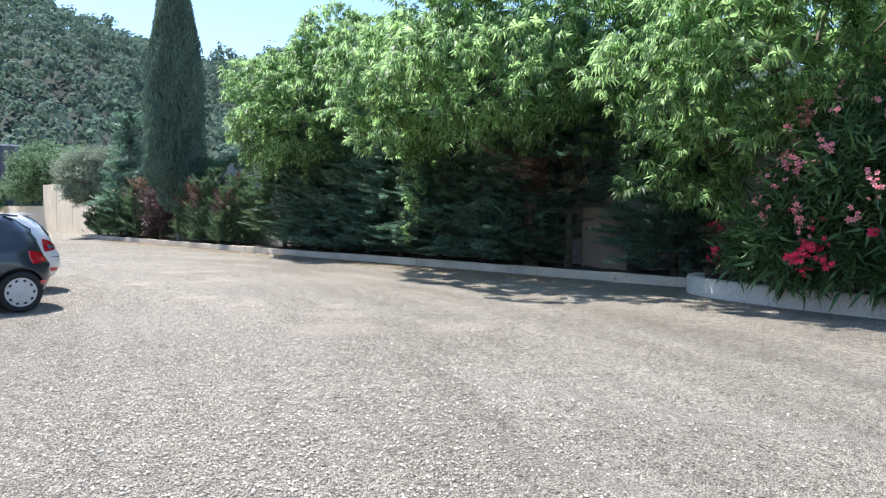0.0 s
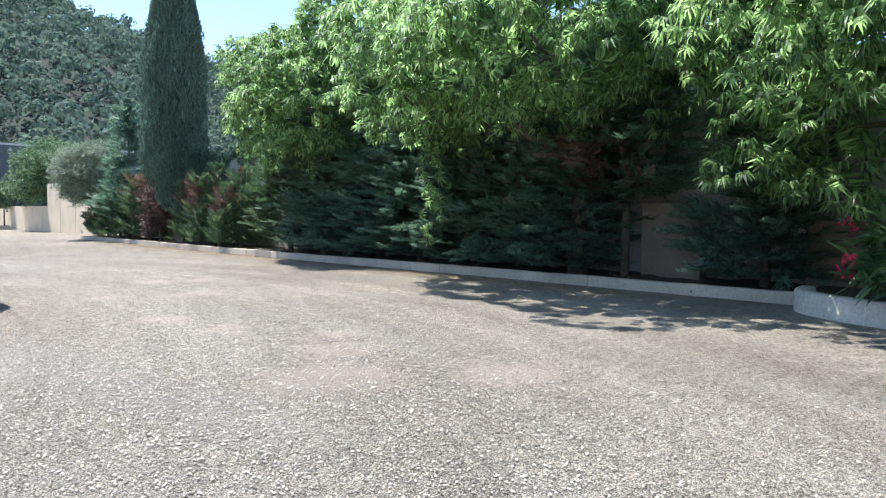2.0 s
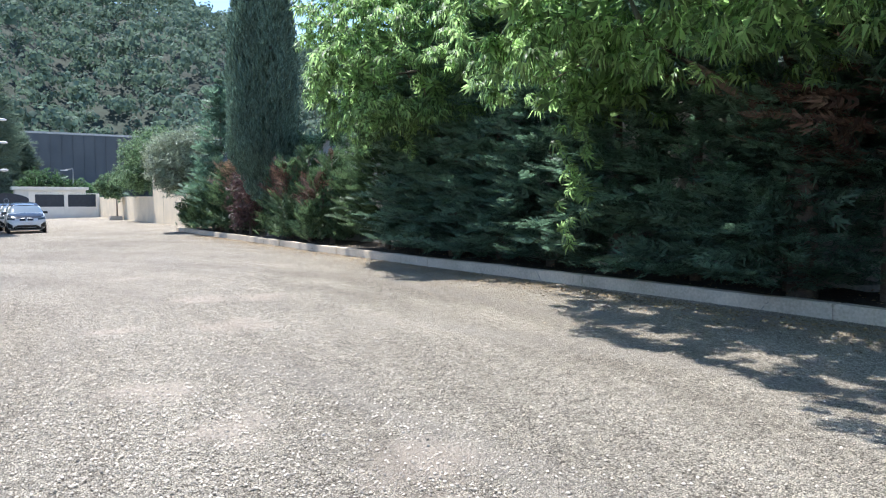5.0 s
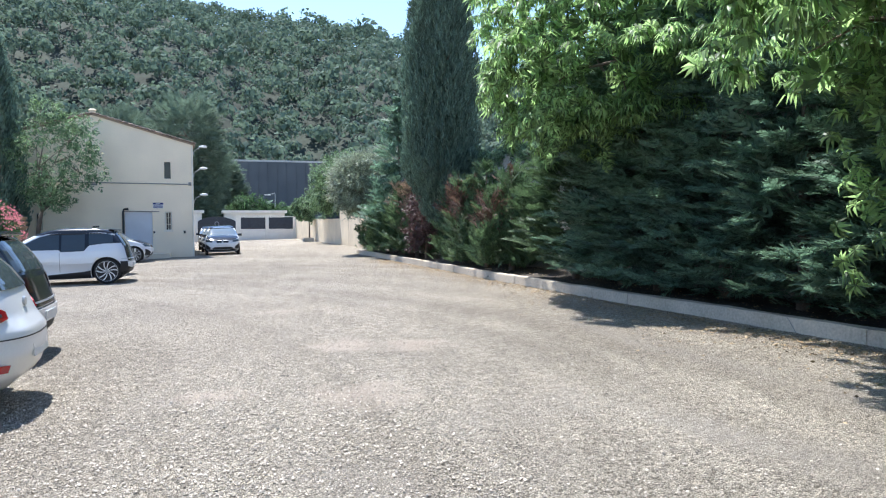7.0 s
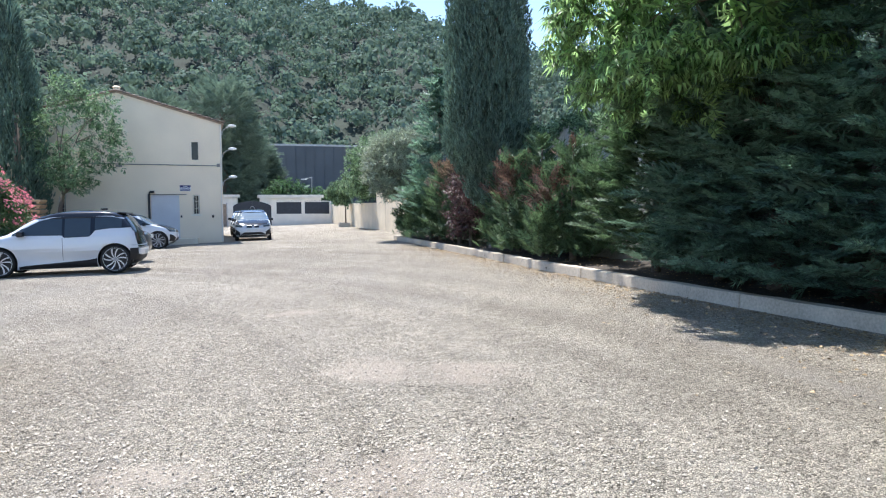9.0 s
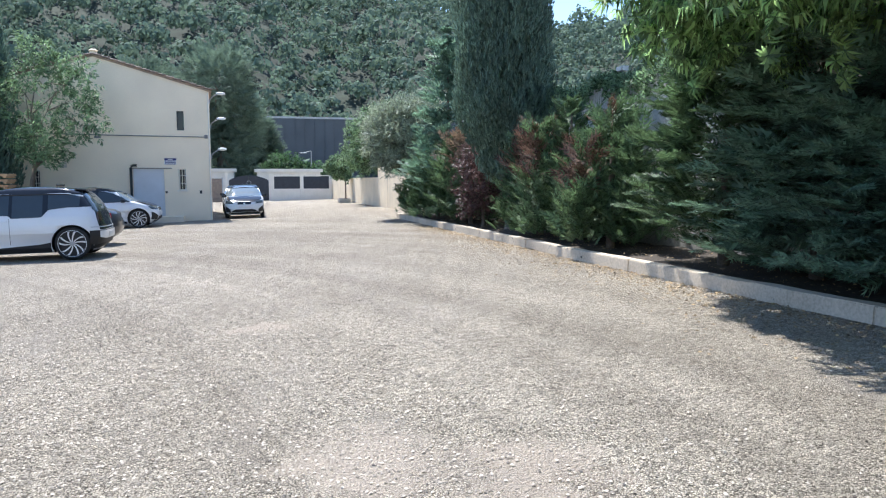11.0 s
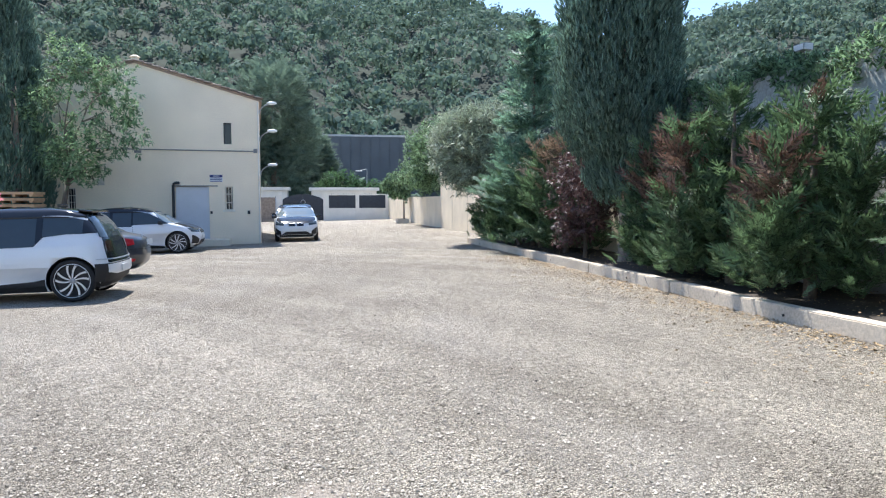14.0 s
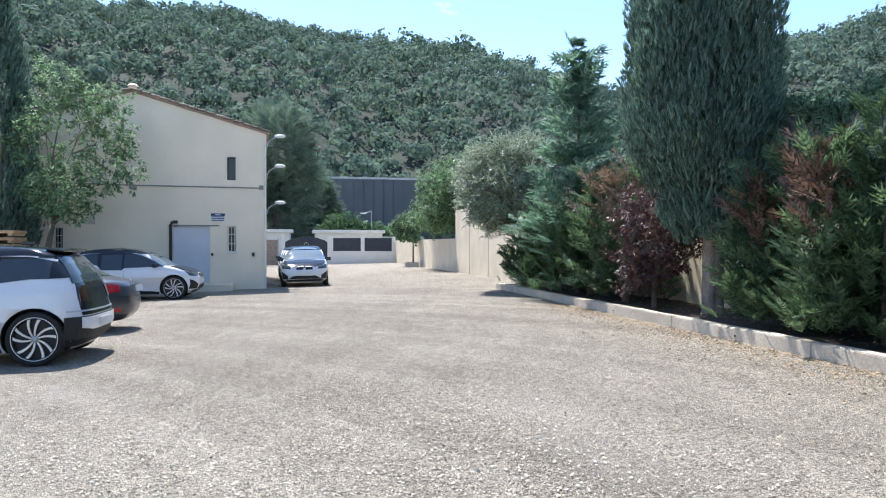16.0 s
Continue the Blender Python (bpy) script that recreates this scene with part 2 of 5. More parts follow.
BARK = mat("bark", (0.16, 0.12, 0.09), vary=0.35, scale=5, fine=45, bump=0.8)
BARK_GREY = mat("cypress_bark", (0.24, 0.19, 0.15), vary=0.35, scale=5, fine=45, bump=0.8)
LEAF_DARK = mat("dark_leaf", (0.075, 0.135, 0.065), rough=0.6, vary=0.38, island=2.2, leaf=0.35, bump=0, spec=0.2)
LEAF_BRIGHT = mat("broad_leaf", (0.17, 0.26, 0.115), spec=0.4, rough=0.42, vary=0.36, island=2.2, leaf=0.66, bump=0, warm=(0.015, 0.02, 0.0), through_gain=1.7)
LEAF_PALE = mat("pale_leaf", (0.135, 0.205, 0.11), rough=0.55, vary=0.4, island=2.2, leaf=0.4, bump=0, spec=0.2)
THUJA = mat("thuja", (0.13, 0.21, 0.145), rough=0.55, vary=0.35, island=1.2, leaf=0.42, bump=0, scale=0.8)
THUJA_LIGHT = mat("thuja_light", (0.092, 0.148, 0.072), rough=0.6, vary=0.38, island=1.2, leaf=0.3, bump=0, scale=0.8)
DEAD_NEEDLE = mat("dead_needles", (0.15, 0.095, 0.07), rough=0.85, vary=0.4, island=1.5, leaf=0.15, bump=0)
DEAD_PALE = mat("dead_pale", (0.27, 0.20, 0.14), rough=0.9, vary=0.35, island=1.5, leaf=0.1, bump=0)
RED_LEAF = mat("red_leaf", (0.10, 0.06, 0.055), rough=0.5, vary=0.4, island=1.6, leaf=0.25, bump=0)
CYPRESS = mat("cypress", (0.12, 0.185, 0.14), rough=0.7, vary=0.35, island=1.2, leaf=0.25, bump=0, scale=1.2)
OLIVE = mat("olive_leaf", (0.24, 0.28, 0.20), rough=0.5, vary=0.35, island=1.5, leaf=0.25, bump=0)
OLEANDER = mat("oleander_leaf", (0.06, 0.12, 0.045), rough=0.45, vary=0.35, island=1.5, leaf=0.25, bump=0)
PINK = mat("pink_petal", (0.75, 0.27, 0.30), rough=0.7, vary=0.25, island=1.0, leaf=0.3, bump=0)
RED_PETAL = mat("red_petal", (0.62, 0.035, 0.10), rough=0.7, vary=0.25, island=1.0, leaf=0.3, bump=0)
# pine green greyed and paled: distance haze is taken into the base colour
PINE = mat("hazed_pine", (0.12, 0.17, 0.125), rough=0.95, vary=0.3, island=0.5, leaf=0.3, bump=0, scale=0.12, fine=0.5)
# ground colour darkened to stand for the shade between the pine crowns
HILL = mat("hill_scrub_shade", (0.03, 0.042, 0.03), rough=0.95, vary=0.4, scale=0.03, fine=0.4, bump=0.5)


# ---- mesh helpers ----
def arrays(name, verts, faces, material, parent=None, smooth=False, label=""):
    """One mesh object from arrays: verts (n, 3), faces (m, 3 or 4)."""
    verts, faces = np.asarray(verts, np.float32), np.asarray(faces, np.int32)
    me = bpy.data.meshes.new(name)
    k = faces.shape[1]
    me.vertices.add(len(verts)); me.vertices.foreach_set("co", verts.ravel())
    me.loops.add(faces.size); me.loops.foreach_set("vertex_index", faces.ravel())
    me.polygons.add(len(faces)); me.polygons.foreach_set("loop_start", np.arange(0, faces.size, k, dtype=np.int32))
    me.update(calc_edges=True)
    if smooth:
        me.polygons.foreach_set("use_smooth", np.ones(len(faces), bool))
    me.materials.append(material)
    ob = new(name, me)
    if parent:
        ob.parent = parent
    if label:
        ob["label"] = label
    return ob


def part(name, bm, material, parent=None, label="", smooth=False):
    me = bpy.data.meshes.new(name)
    for f in bm.faces:
        f.smooth = smooth
    bm.to_mesh(me); bm.free()
    me.materials.append(material)
    ob = new(name, me)
    if parent:
        ob.parent = parent
    if label:
        ob["label"] = label
    return ob


def thing(name, x, y, z, label, category, group="", rz=0.0, kind=""):
    ob = new(name)
    ob.matrix_world = pose(x, y, z, 0, 0, rz)
    return tagged(ob, label, category, group, kind)


def box(x0, y0, z0, x1, y1, z1, bevel=0.0, bm=None):
    fresh = bm is None
    bm = bm or bmesh.new()
    vs = [bm.verts.new((x, y, z)) for x in (x0, x1) for y in (y0, y1) for z in (z0, z1)]
    for q in ((0, 1, 3, 2), (4, 6, 7, 5), (0, 4, 5, 1), (2, 3, 7, 6), (0, 2, 6, 4), (1, 5, 7, 3)):
        bm.faces.new([vs[i] for i in q])
    if bevel and fresh:
        bmesh.ops.bevel(bm, geom=list(bm.edges), offset=bevel, segments=2, affect="EDGES", profile=0.7)
    return bm


def prism(points, y0, y1):
    """Outline in x, z pulled along y."""
    bm = bmesh.new()
    a = [bm.verts.new((x, y0, z)) for x, z in points]
    b = [bm.verts.new((x, y1, z)) for x, z in points]
    bm.faces.new(a); bm.faces.new(b[::-1])
    for i in range(len(a)):
        j = (i + 1) % len(a)
        bm.faces.new((a[j], a[i], b[i], b[j]))
    bmesh.ops.recalc_face_normals(bm, faces=bm.faces)
    return bm


def tube(points, radii, sides=8, bm=None):
    """A tapered tube along points."""
    bm = bm or bmesh.new()
    pts = [Vector(p) for p in points]
    rings = []
    for i, p in enumerate(pts):
        d = (pts[min(i + 1, len(pts) - 1)] - pts[max(i - 1, 0)]).normalized()
        u = d.orthogonal().normalized() if abs(d.z) < 0.9 else Vector((1, 0, 0))
        u = (u - d * u.dot(d)).normalized()
        w = d.cross(u)
        r = radii[i] if hasattr(radii, "__len__") else radii
        rings.append([bm.verts.new(p + (u * math.cos(a) + w * math.sin(a)) * r) for a in (2 * math.pi * k / sides for k in range(sides))])
    for a, b in zip(rings, rings[1:]):
        for k in range(sides):
            bm.faces.new((a[k], a[(k + 1) % sides], b[(k + 1) % sides], b[k]))
    bm.faces.new(rings[0][::-1]); bm.faces.new(rings[-1])
    return bm


def unit(v):
    return v / np.maximum(np.linalg.norm(v, axis=-1, keepdims=True), 1e-9)


def scatter(tv, tf, P, D, S, rng, up=None):
    """Copies of a small template (its length along x, its face towards z) at places P, pointing along D, of sizes S, as joined arrays."""
    N, K = len(P), len(tv)
    X = unit(D)
    U = rng.normal(size=(N, 3)) if up is None else up
    Y = unit(np.cross(U, X)); Z = np.cross(X, Y)
    S = np.broadcast_to(np.asarray(S, float).reshape(-1, 1, 1), (N, 1, 1))
    V = P[:, None, :] + S * (tv[None, :, 0:1] * X[:, None] + tv[None, :, 1:2] * Y[:, None] + tv[None, :, 2:3] * Z[:, None])
    Fc = tf[None] + (np.arange(N) * K)[:, None, None]
    return V.reshape(-1, 3), Fc.reshape(-1, tf.shape[1])


def joined(pieces):
    vs, fs, n = [], [], 0
    for v, f in pieces:
        vs.append(v); fs.append(f + n); n += len(v)
    return np.concatenate(vs), np.concatenate(fs)


# ---- leaf shapes ----
def leaf_shape(width=0.17, droop=0.25):
    v = np.array([(0, 0, 0), (.35, width, .03), (.35, -width, .03), (.42, 0, -.02), (1, 0, -droop)], float)
    return v, np.array([(0, 2, 3), (0, 3, 1), (3, 2, 4), (3, 4, 1)])


def leaf_cluster(seed, count=10, width=0.17, spread=1.0, hang=0.5, simple=False, small=.35):
    """A twig end with drooping leaves."""
    rng = np.random.default_rng(seed)
    v, f = leaf_shape(width)
    if simple:
        v, f = v[[0, 1, 2, 4]], np.array([(0, 2, 1), (1, 2, 3)])
    P = np.stack([rng.uniform(0, 0.85, count), rng.normal(0, .08, count), rng.normal(0, .06, count)], 1)
    a = rng.uniform(0, 2 * np.pi, count)
    D = np.stack([rng.uniform(.2, 1, count), np.cos(a) * spread, np.sin(a) * spread * .6 - hang], 1)
    return scatter(v, f, P, D, rng.uniform(small, small * 1.9, count), rng, up=np.tile((0.2, 0, 1.0), (count, 1)) + rng.normal(0, .3, (count, 3)))


def spray(seed, side=6, lean=0.9, flat=0.05, reach=0.40):
    """A feathery flat conifer spray."""
    rng = np.random.default_rng(seed)
    vs, fs = [], []
    for k in range(side):
        t = 0.05 + 0.85 * k / side
        for sgn in (1, -1):
            ln = (reach - 0.75 * reach * abs(t - 0.35)) * rng.uniform(.7, 1.25)
            x, z = t, -0.14 * t * t + rng.normal(0, flat)
            i = len(vs)
            vs += [(x - .035, -sgn * .01, z), (x + .085, 0, z), (x + ln * lean, sgn * ln, z - .12 * ln + rng.normal(0, flat))]
            fs += [(i, i + 1, i + 2)] if sgn > 0 else [(i, i + 2, i + 1)]
    i = len(vs)
    vs += [(.7, .04, -.08), (.7, -.04, -.08), (1.15, 0, -.18)]
    fs += [(i, i + 1, i + 2)]
    return np.array(vs, float), np.array(fs)


def rosette(seed, count=13, width=0.115):
    """A twig end: long leaves spreading all round, mostly forwards, and arching over to hang."""
    rng = np.random.default_rng(seed)
    vs, fs = [], []
    for k in range(count):
        a = (k + rng.uniform(-.3, .3)) / count * 2 * np.pi
        o = np.array((math.cos(a), math.sin(a)))
        ln = rng.uniform(.75, 1.15) * (1.0 + .25 * o[0])
        rise, drop = rng.uniform(-.05, .22), rng.uniform(.35, .95)
        mid, tip = o * ln * .48, o * ln * rng.uniform(.72, .95)
        w = np.array((-o[1], o[0])) * width * rng.uniform(.8, 1.2)
        i = len(vs)
        vs += [(o[0] * .04, o[1] * .04, 0), (mid[0] + w[0], mid[1] + w[1], rise), (mid[0] - w[0], mid[1] - w[1], rise), (tip[0], tip[1], rise - drop)]
        fs += [(i, i + 2, i + 1), (i + 1, i + 2, i + 3)]
    return np.array(vs, float), np.array(fs)


def frond(seed, pairs=6, lean=1.0, reach=0.30):
    """A flat feathery frond: a shoot with forward-swept branchlets, each forked once."""
    rng = np.random.default_rng(seed)
    vs, fs = [], []

    def blade(p, d, ln, w):
        p, d = np.array(p), np.array(d) / np.linalg.norm(d)
        q = np.array((-d[1], d[0], 0)) * w
        i = len(vs)
        vs.extend([tuple(p - q), tuple(p + q), tuple(p + d * ln)])
        fs.append((i, i + 1, i + 2))
    for k in range(pairs):
        t = .04 + .86 * k / pairs
        z = .10 * t - .20 * t * t
        for sgn in (1, -1):
            ln = reach * (1.05 - .8 * abs(t - .3)) * rng.uniform(.7, 1.25)
            d = (lean, sgn * rng.uniform(.75, 1.05), rng.normal(-.1, .16))
            blade((t, 0, z), d, ln * 1.3, .044)
            u = np.array(d) / np.linalg.norm(d)
            blade((t + u[0] * ln * .5, u[1] * ln * .5, z + u[2] * ln * .5), (1.0, sgn * .25, rng.normal(0, .2)), ln * .8, .034)
    blade((.72, 0, .0), (1, 0, -.25), .42, .035)
    return np.array(vs, float), np.array(fs)


def wisp(seed, count=5):
    """Thin upright cypress shoots."""
    rng = np.random.default_rng(seed)
    vs, fs = [], []
    for k in range(count):
        a = rng.uniform(0, 2 * np.pi)
        o = np.array((rng.uniform(0, .3), math.cos(a) * .08, math.sin(a) * .08))
        e = np.array((rng.uniform(.6, 1.1), math.cos(a) * .22, math.sin(a) * .22))
        w = np.array((0, -math.sin(a), math.cos(a))) * .07
        i = len(vs)
        vs += [o - w, o + w, o * .4 + e * .6 + w * .8, e]
        fs += [(i, i + 1, i + 2), (i, i + 2, i + 3)]
    return np.array(vs, float), np.array(fs)


def lobes_points(lobes, n, rng, lo=0.8, hi=1.05):
    """Places near the skin of a union of ellipsoids, with the way outwards."""
    C = np.array([l[0] for l in lobes], float); R = np.array([l[1] for l in lobes], float)
    w = (R[:, 0] * R[:, 1] + R[:, 1] * R[:, 2] + R[:, 0] * R[:, 2]); w = w / w.sum()
    k = rng.choice(len(lobes), n, p=w)
    d = unit(rng.normal(size=(n, 3)))
    P = C[k] + d * R[k] * rng.uniform(lo, hi, (n, 1))
    q = np.linalg.norm((P[:, None] - C[None]) / R[None], axis=2)
    q[np.arange(n), k] = 9
    keep = q.min(1) > 0.72
    return P[keep], unit(d / R[k])[keep]


# ---- ground ----
def yard_height(x, y):
    return G(np.clip(x, -40, 60), np.clip(y, -40, 140))


def grid_sheet(xs, ys, zf):
    X, Y = np.meshgrid(xs, ys, indexing="ij")
    V = np.stack([X, Y, zf(X, Y)], -1).reshape(-1, 3)
    a, b = len(xs), len(ys)
    i = np.arange((a - 1) * b).reshape(a - 1, b)[:, :-1].ravel()
    return V, np.stack([i, i + b, i + b + 1, i + 1], 1)


def ground():
    xs = np.unique(np.concatenate([np.linspace(-4000, -60, 12), np.linspace(-60, 60, 49), np.linspace(60, 4000, 12), np.arange(-1, 12.01, 0.25)]))
    ys = np.unique(np.concatenate([np.linspace(-4000, -40, 12), np.linspace(-40, 140, 73), np.linspace(140, 4000, 12), np.arange(2, 40.01, 0.25)]))

    def z(X, Y):
        near = (np.abs(X - 6) < 6.2) * (Y > 1) * (Y < 41)
        return yard_height(X, Y) - near * (0.006 + 0.006 * np.sin(X * 1.1 + 2.3 * np.sin(Y * .31)) * np.sin(Y * .53 + 1.7 * np.sin(X * .7)))
    V, F = grid_sheet(xs, ys, z)
    tagged(arrays("ground", V, F, GRAVEL, smooth=True), "pale beige crushed-gravel yard with faint wheel tracks", "ground", kind="structure")


def pebbles():
    rng = np.random.default_rng(5)
    n = 80000
    t = rng.random(n)
    # along the line walked and ahead of it
    x = np.interp(t, [0, .3, 1], [1.5, 4.8, 6.5]) + rng.normal(0, 1.9, n)
    y = np.interp(t, [0, .3, 1], [2.0, 9.0, 27.0]) + rng.normal(0, 1.6, n)
    keep = (x < 11.8) & (x > -1.0)
    x, y = x[keep], y[keep]
    n = len(x)
    v = np.array([(1, 0, -.1), (-1, .1, -.1), (0, .8, -.1), (.1, -.75, -.1), (.1, 0, .55)], float)
    f = np.array([(0, 2, 4), (2, 1, 4), (1, 3, 4), (3, 0, 4)])
    s = rng.gamma(6.0, 0.0015, n).clip(.005, .014)
    a = rng.uniform(0, 6.3, n)
    D = np.stack([np.cos(a), np.sin(a), rng.normal(0, .15, n)], 1)
    P = np.stack([x, y, G(x, y) + s * .2], 1)
    V, F = scatter(v, f, P, D, s, rng, up=np.tile((0., 0, 1), (n, 1)) + rng.normal(0, .3, (n, 3)))
    tagged(arrays("loose_gravel", V, F, PEBBLE), "loose pale limestone gravel lying on the yard", "gravel", kind="stuff")


ground()


# ---- kerb, planting beds, planter ----
KX = 12.1                    # face of the long kerb


def kerb_x(y):
    """The kerb runs in a slight bow."""
    return float(np.interp(y, [6, 12, 17, 20, 25, 29, 33, 42], [12.25, 12.25, 12.15, 12.0, 11.92, 12.02, 12.08, 12.14]))


def kerb():
    k = tagged(new("kerb"), "low weathered concrete kerb edging the planting bed", "kerb", kind="structure")
    rng = random.Random(3)
    y = 6.4
    first = True
    while y < 41.9:
        ln = min(rng.uniform(3.4, 4.6), 42.1 - y)
        bm = box(0, 0.0015, -0.08, 0.2, ln - 0.0015, 0.18)
        bmesh.ops.subdivide_edges(bm, edges=[e for e in bm.edges if abs(e.verts[0].co.y - e.verts[1].co.y) > 1], cuts=24)
        bmesh.ops.bevel(bm, geom=[e for e in bm.edges if len(e.link_faces) == 2 and e.calc_face_angle(0) > 1], offset=0.014, segments=2, affect="EDGES")
        for v in bm.verts:
            yy = v.co.y + y
            q = (v.co.x * 3, yy * 2, v.co.z * 3)
            v.co.x += kerb_x(yy) + 0.014 * noise.noise(q)
            v.co.z += G(KX, yy) + 0.012 * noise.noise((q[0] + 5, q[1], q[2]))
            v.co.y = yy
        part("kerb_stone", bm, CONCRETE, k)
        if rng.random() < .6:
            hy = y + ln * rng.uniform(.3, .7)
            bm = tube([(kerb_x(hy) - .012, hy, G(KX, hy) + .07), (kerb_x(hy) + .05, hy, G(KX, hy) + .07)], .016, 8)
            part("drain_pipe", bm, PIPE_DARK, k)
        if rng.random() < .75:
            cy, pts = y + ln * rng.uniform(.15, .85), []
            run = rng.uniform(-.22, .22)
            for q in range(6):
                f = q / 5
                yy = cy + run * f + rng.uniform(-.02, .02)
                pts.append((kerb_x(yy) + .002 + .014 * noise.noise((0, yy * 2, 0)), yy, G(KX, yy) + .172 - .17 * f))
            part("crack", tube(pts, [.006 * rng.uniform(.5, 1.4) for _ in pts], 4), GREY_BAND, k, "dark crack in the concrete")
        y += ln
    # end return of the bed
    bm = box(0, 0, -0.08, 2.2, 0.2, 0.18, 0.018)
    s = part("kerb_stone", bm, CONCRETE, k)
    s.location = (KX + 0.02, 42.1, G(KX, 42.1))


def bed():
    us, ys = np.linspace(0, 1, 14), np.linspace(6.3, 42.2, 110)
    V, F = grid_sheet(us, ys, lambda U, Y: Y * 0)
    x0 = np.array([kerb_x(y) for y in V[:, 1]]) + .12
    V[:, 0] = x0 + V[:, 0] * (14.05 - x0)
    X, Y = V[:, 0], V[:, 1]
    V[:, 2] = G(X, Y) + 0.12 + 0.03 * np.sin(X * 5 + Y * 2) * np.sin(Y * 3.1) + 0.02 * np.sin(Y * 9 + X * 3)
    tagged(arrays("planting_bed", V, F, SOIL, smooth=True), "dark bare soil of the planting bed behind the kerb", "soil", kind="structure")


ROUND = [(12.2, 6.35), (11.8, 6.28), (11.45, 6.0), (11.15, 5.5), (10.95, 4.9), (10.78, 4.2), (10.68, 3.4), (10.63, 2.6), (10.6, 1.6), (10.6, 0.4), (10.6, -1.5), (10.6, -4)]
def planter():
    """Low curved rendered wall round the corner bed."""
    pts = [Vector((x, y, 0)) for x, y in ROUND]
    fine = []
    for i in range(len(pts) - 1):
        for s in range(6):
            t = s / 6
            p0, p1, p2, p3 = pts[max(i - 1, 0)], pts[i], pts[i + 1], pts[min(i + 2, len(pts) - 1)]
            fine.append(0.5 * ((2 * p1) + (p2 - p0) * t + (2 * p0 - 5 * p1 + 4 * p2 - p3) * t * t + (3 * p1 - p0 - 3 * p2 + p3) * t ** 3))
    bm = bmesh.new()
    rings = []
    for i, p in enumerate(fine):
        d = (fine[min(i + 1, len(fine) - 1)] - fine[max(i - 1, 0)]).normalized()
        nrm = Vector((-d.y, d.x, 0))            # into the bed
        g = G(p.x, p.y)
        top = g + 0.30 + 0.012 * noise.noise((p.x * 2, p.y * 2, 0))
        prof = [(0, g - .1), (0.004 * noise.noise((p.x * 3, p.y * 3, 4)), top - .025), (0.025, top), (0.175, top), (0.2, top - .025), (0.2, g - .1)]
        rings.append([bm.verts.new((p.x + nrm.x * o, p.y + nrm.y * o, z)) for o, z in prof])
    for a, b in zip(rings, rings[1:]):
        for k in range(5):
            bm.faces.new((a[k], b[k], b[k + 1], a[k + 1]))
    bm.faces.new(rings[0]); bm.faces.new(rings[-1][::-1])
    bmesh.ops.recalc_face_normals(bm, faces=bm.faces)
    tagged(part("planter_wall", bm, PLANTER, smooth=True), "low curved off-white rendered planter wall with a cracked edge", "planter", kind="structure")
    bm = bmesh.new()
    edge = [bm.verts.new((p.x + .15, p.y, G(p.x, p.y) + 0.23)) for p in fine]
    back = [bm.verts.new((15.0, p.y, G(15, p.y) + 0.24)) for p in fine]
    for i in range(len(edge) - 1):
        bm.faces.new((edge[i], edge[i + 1], back[i + 1], back[i]))
    bmesh.ops.recalc_face_normals(bm, faces=bm.faces)
    tagged(part("planter_soil", bm, SOIL), "dark soil filling the curved corner planter", "soil", kind="structure")
    bm = box(-.2, -.55, -.1, .2, .55, 1.05, 0.02)
    s = tagged(part("masonry_pillar", bm, TAN_WALL), "short tan rendered masonry pier beside the planter", "pillar", kind="structure")
    s.location = (13.2, 6.05, G(12.9, 6.1) + 0.15)


# ---- boundary walls ----
def boundary_walls():
    X0 = 14.0
    # grey concrete wall behind the hedge
    bm = box(X0 + .1, -6, -0.3, X0 + 0.35, 33.0, 3.35 + .25, 0.01)
    tagged(part("wall_hedge", bm, GREY_WALL), "tall weathered grey concrete wall behind the hedge", "wall", kind="structure")
    bm = box(X0, 32.9, -0.3, X0 + 0.3, 57.6, 3.15 + .08, 0.01)
    tagged(part("wall_tall", bm, BEIGE_WALL), "tall cream rendered boundary wall", "wall", kind="structure")
    bm = box(X0, 57.61, -0.6, X0 + 0.3, 84.0, 1.72, 0.01)
    tagged(part("wall_low", bm, BEIGE_WALL), "low cream rendered boundary wall towards the gate", "wall", kind="structure")
    for yy in (50.5, 54.2):
        bm = box(X0 - .012, yy, -0.3, X0 + 0.1, yy + .05, 3.2)
        tagged(part("wall_joint", bm, CONCRETE), "thin vertical joint strip on the cream wall", "joint", kind="structure")
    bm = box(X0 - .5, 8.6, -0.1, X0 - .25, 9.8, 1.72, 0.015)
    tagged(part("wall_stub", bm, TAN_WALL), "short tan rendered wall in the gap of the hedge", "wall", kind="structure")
    # unseen bounds
    bm = box(-16, -30, -0.6, -15.8, 60, 2.2)
    tagged(part("wall_west", bm, RENDER_WALL), "plain rendered boundary wall beyond the parking row", "wall", kind="structure")
    bm = box(-16, -30.2, -0.6, 14.3, -30, 2.4)
    tagged(part("wall_rear", bm, RENDER_WALL), "plain rendered wall closing the yard", "wall", kind="structure")


kerb(); bed(); planter(); boundary_walls()


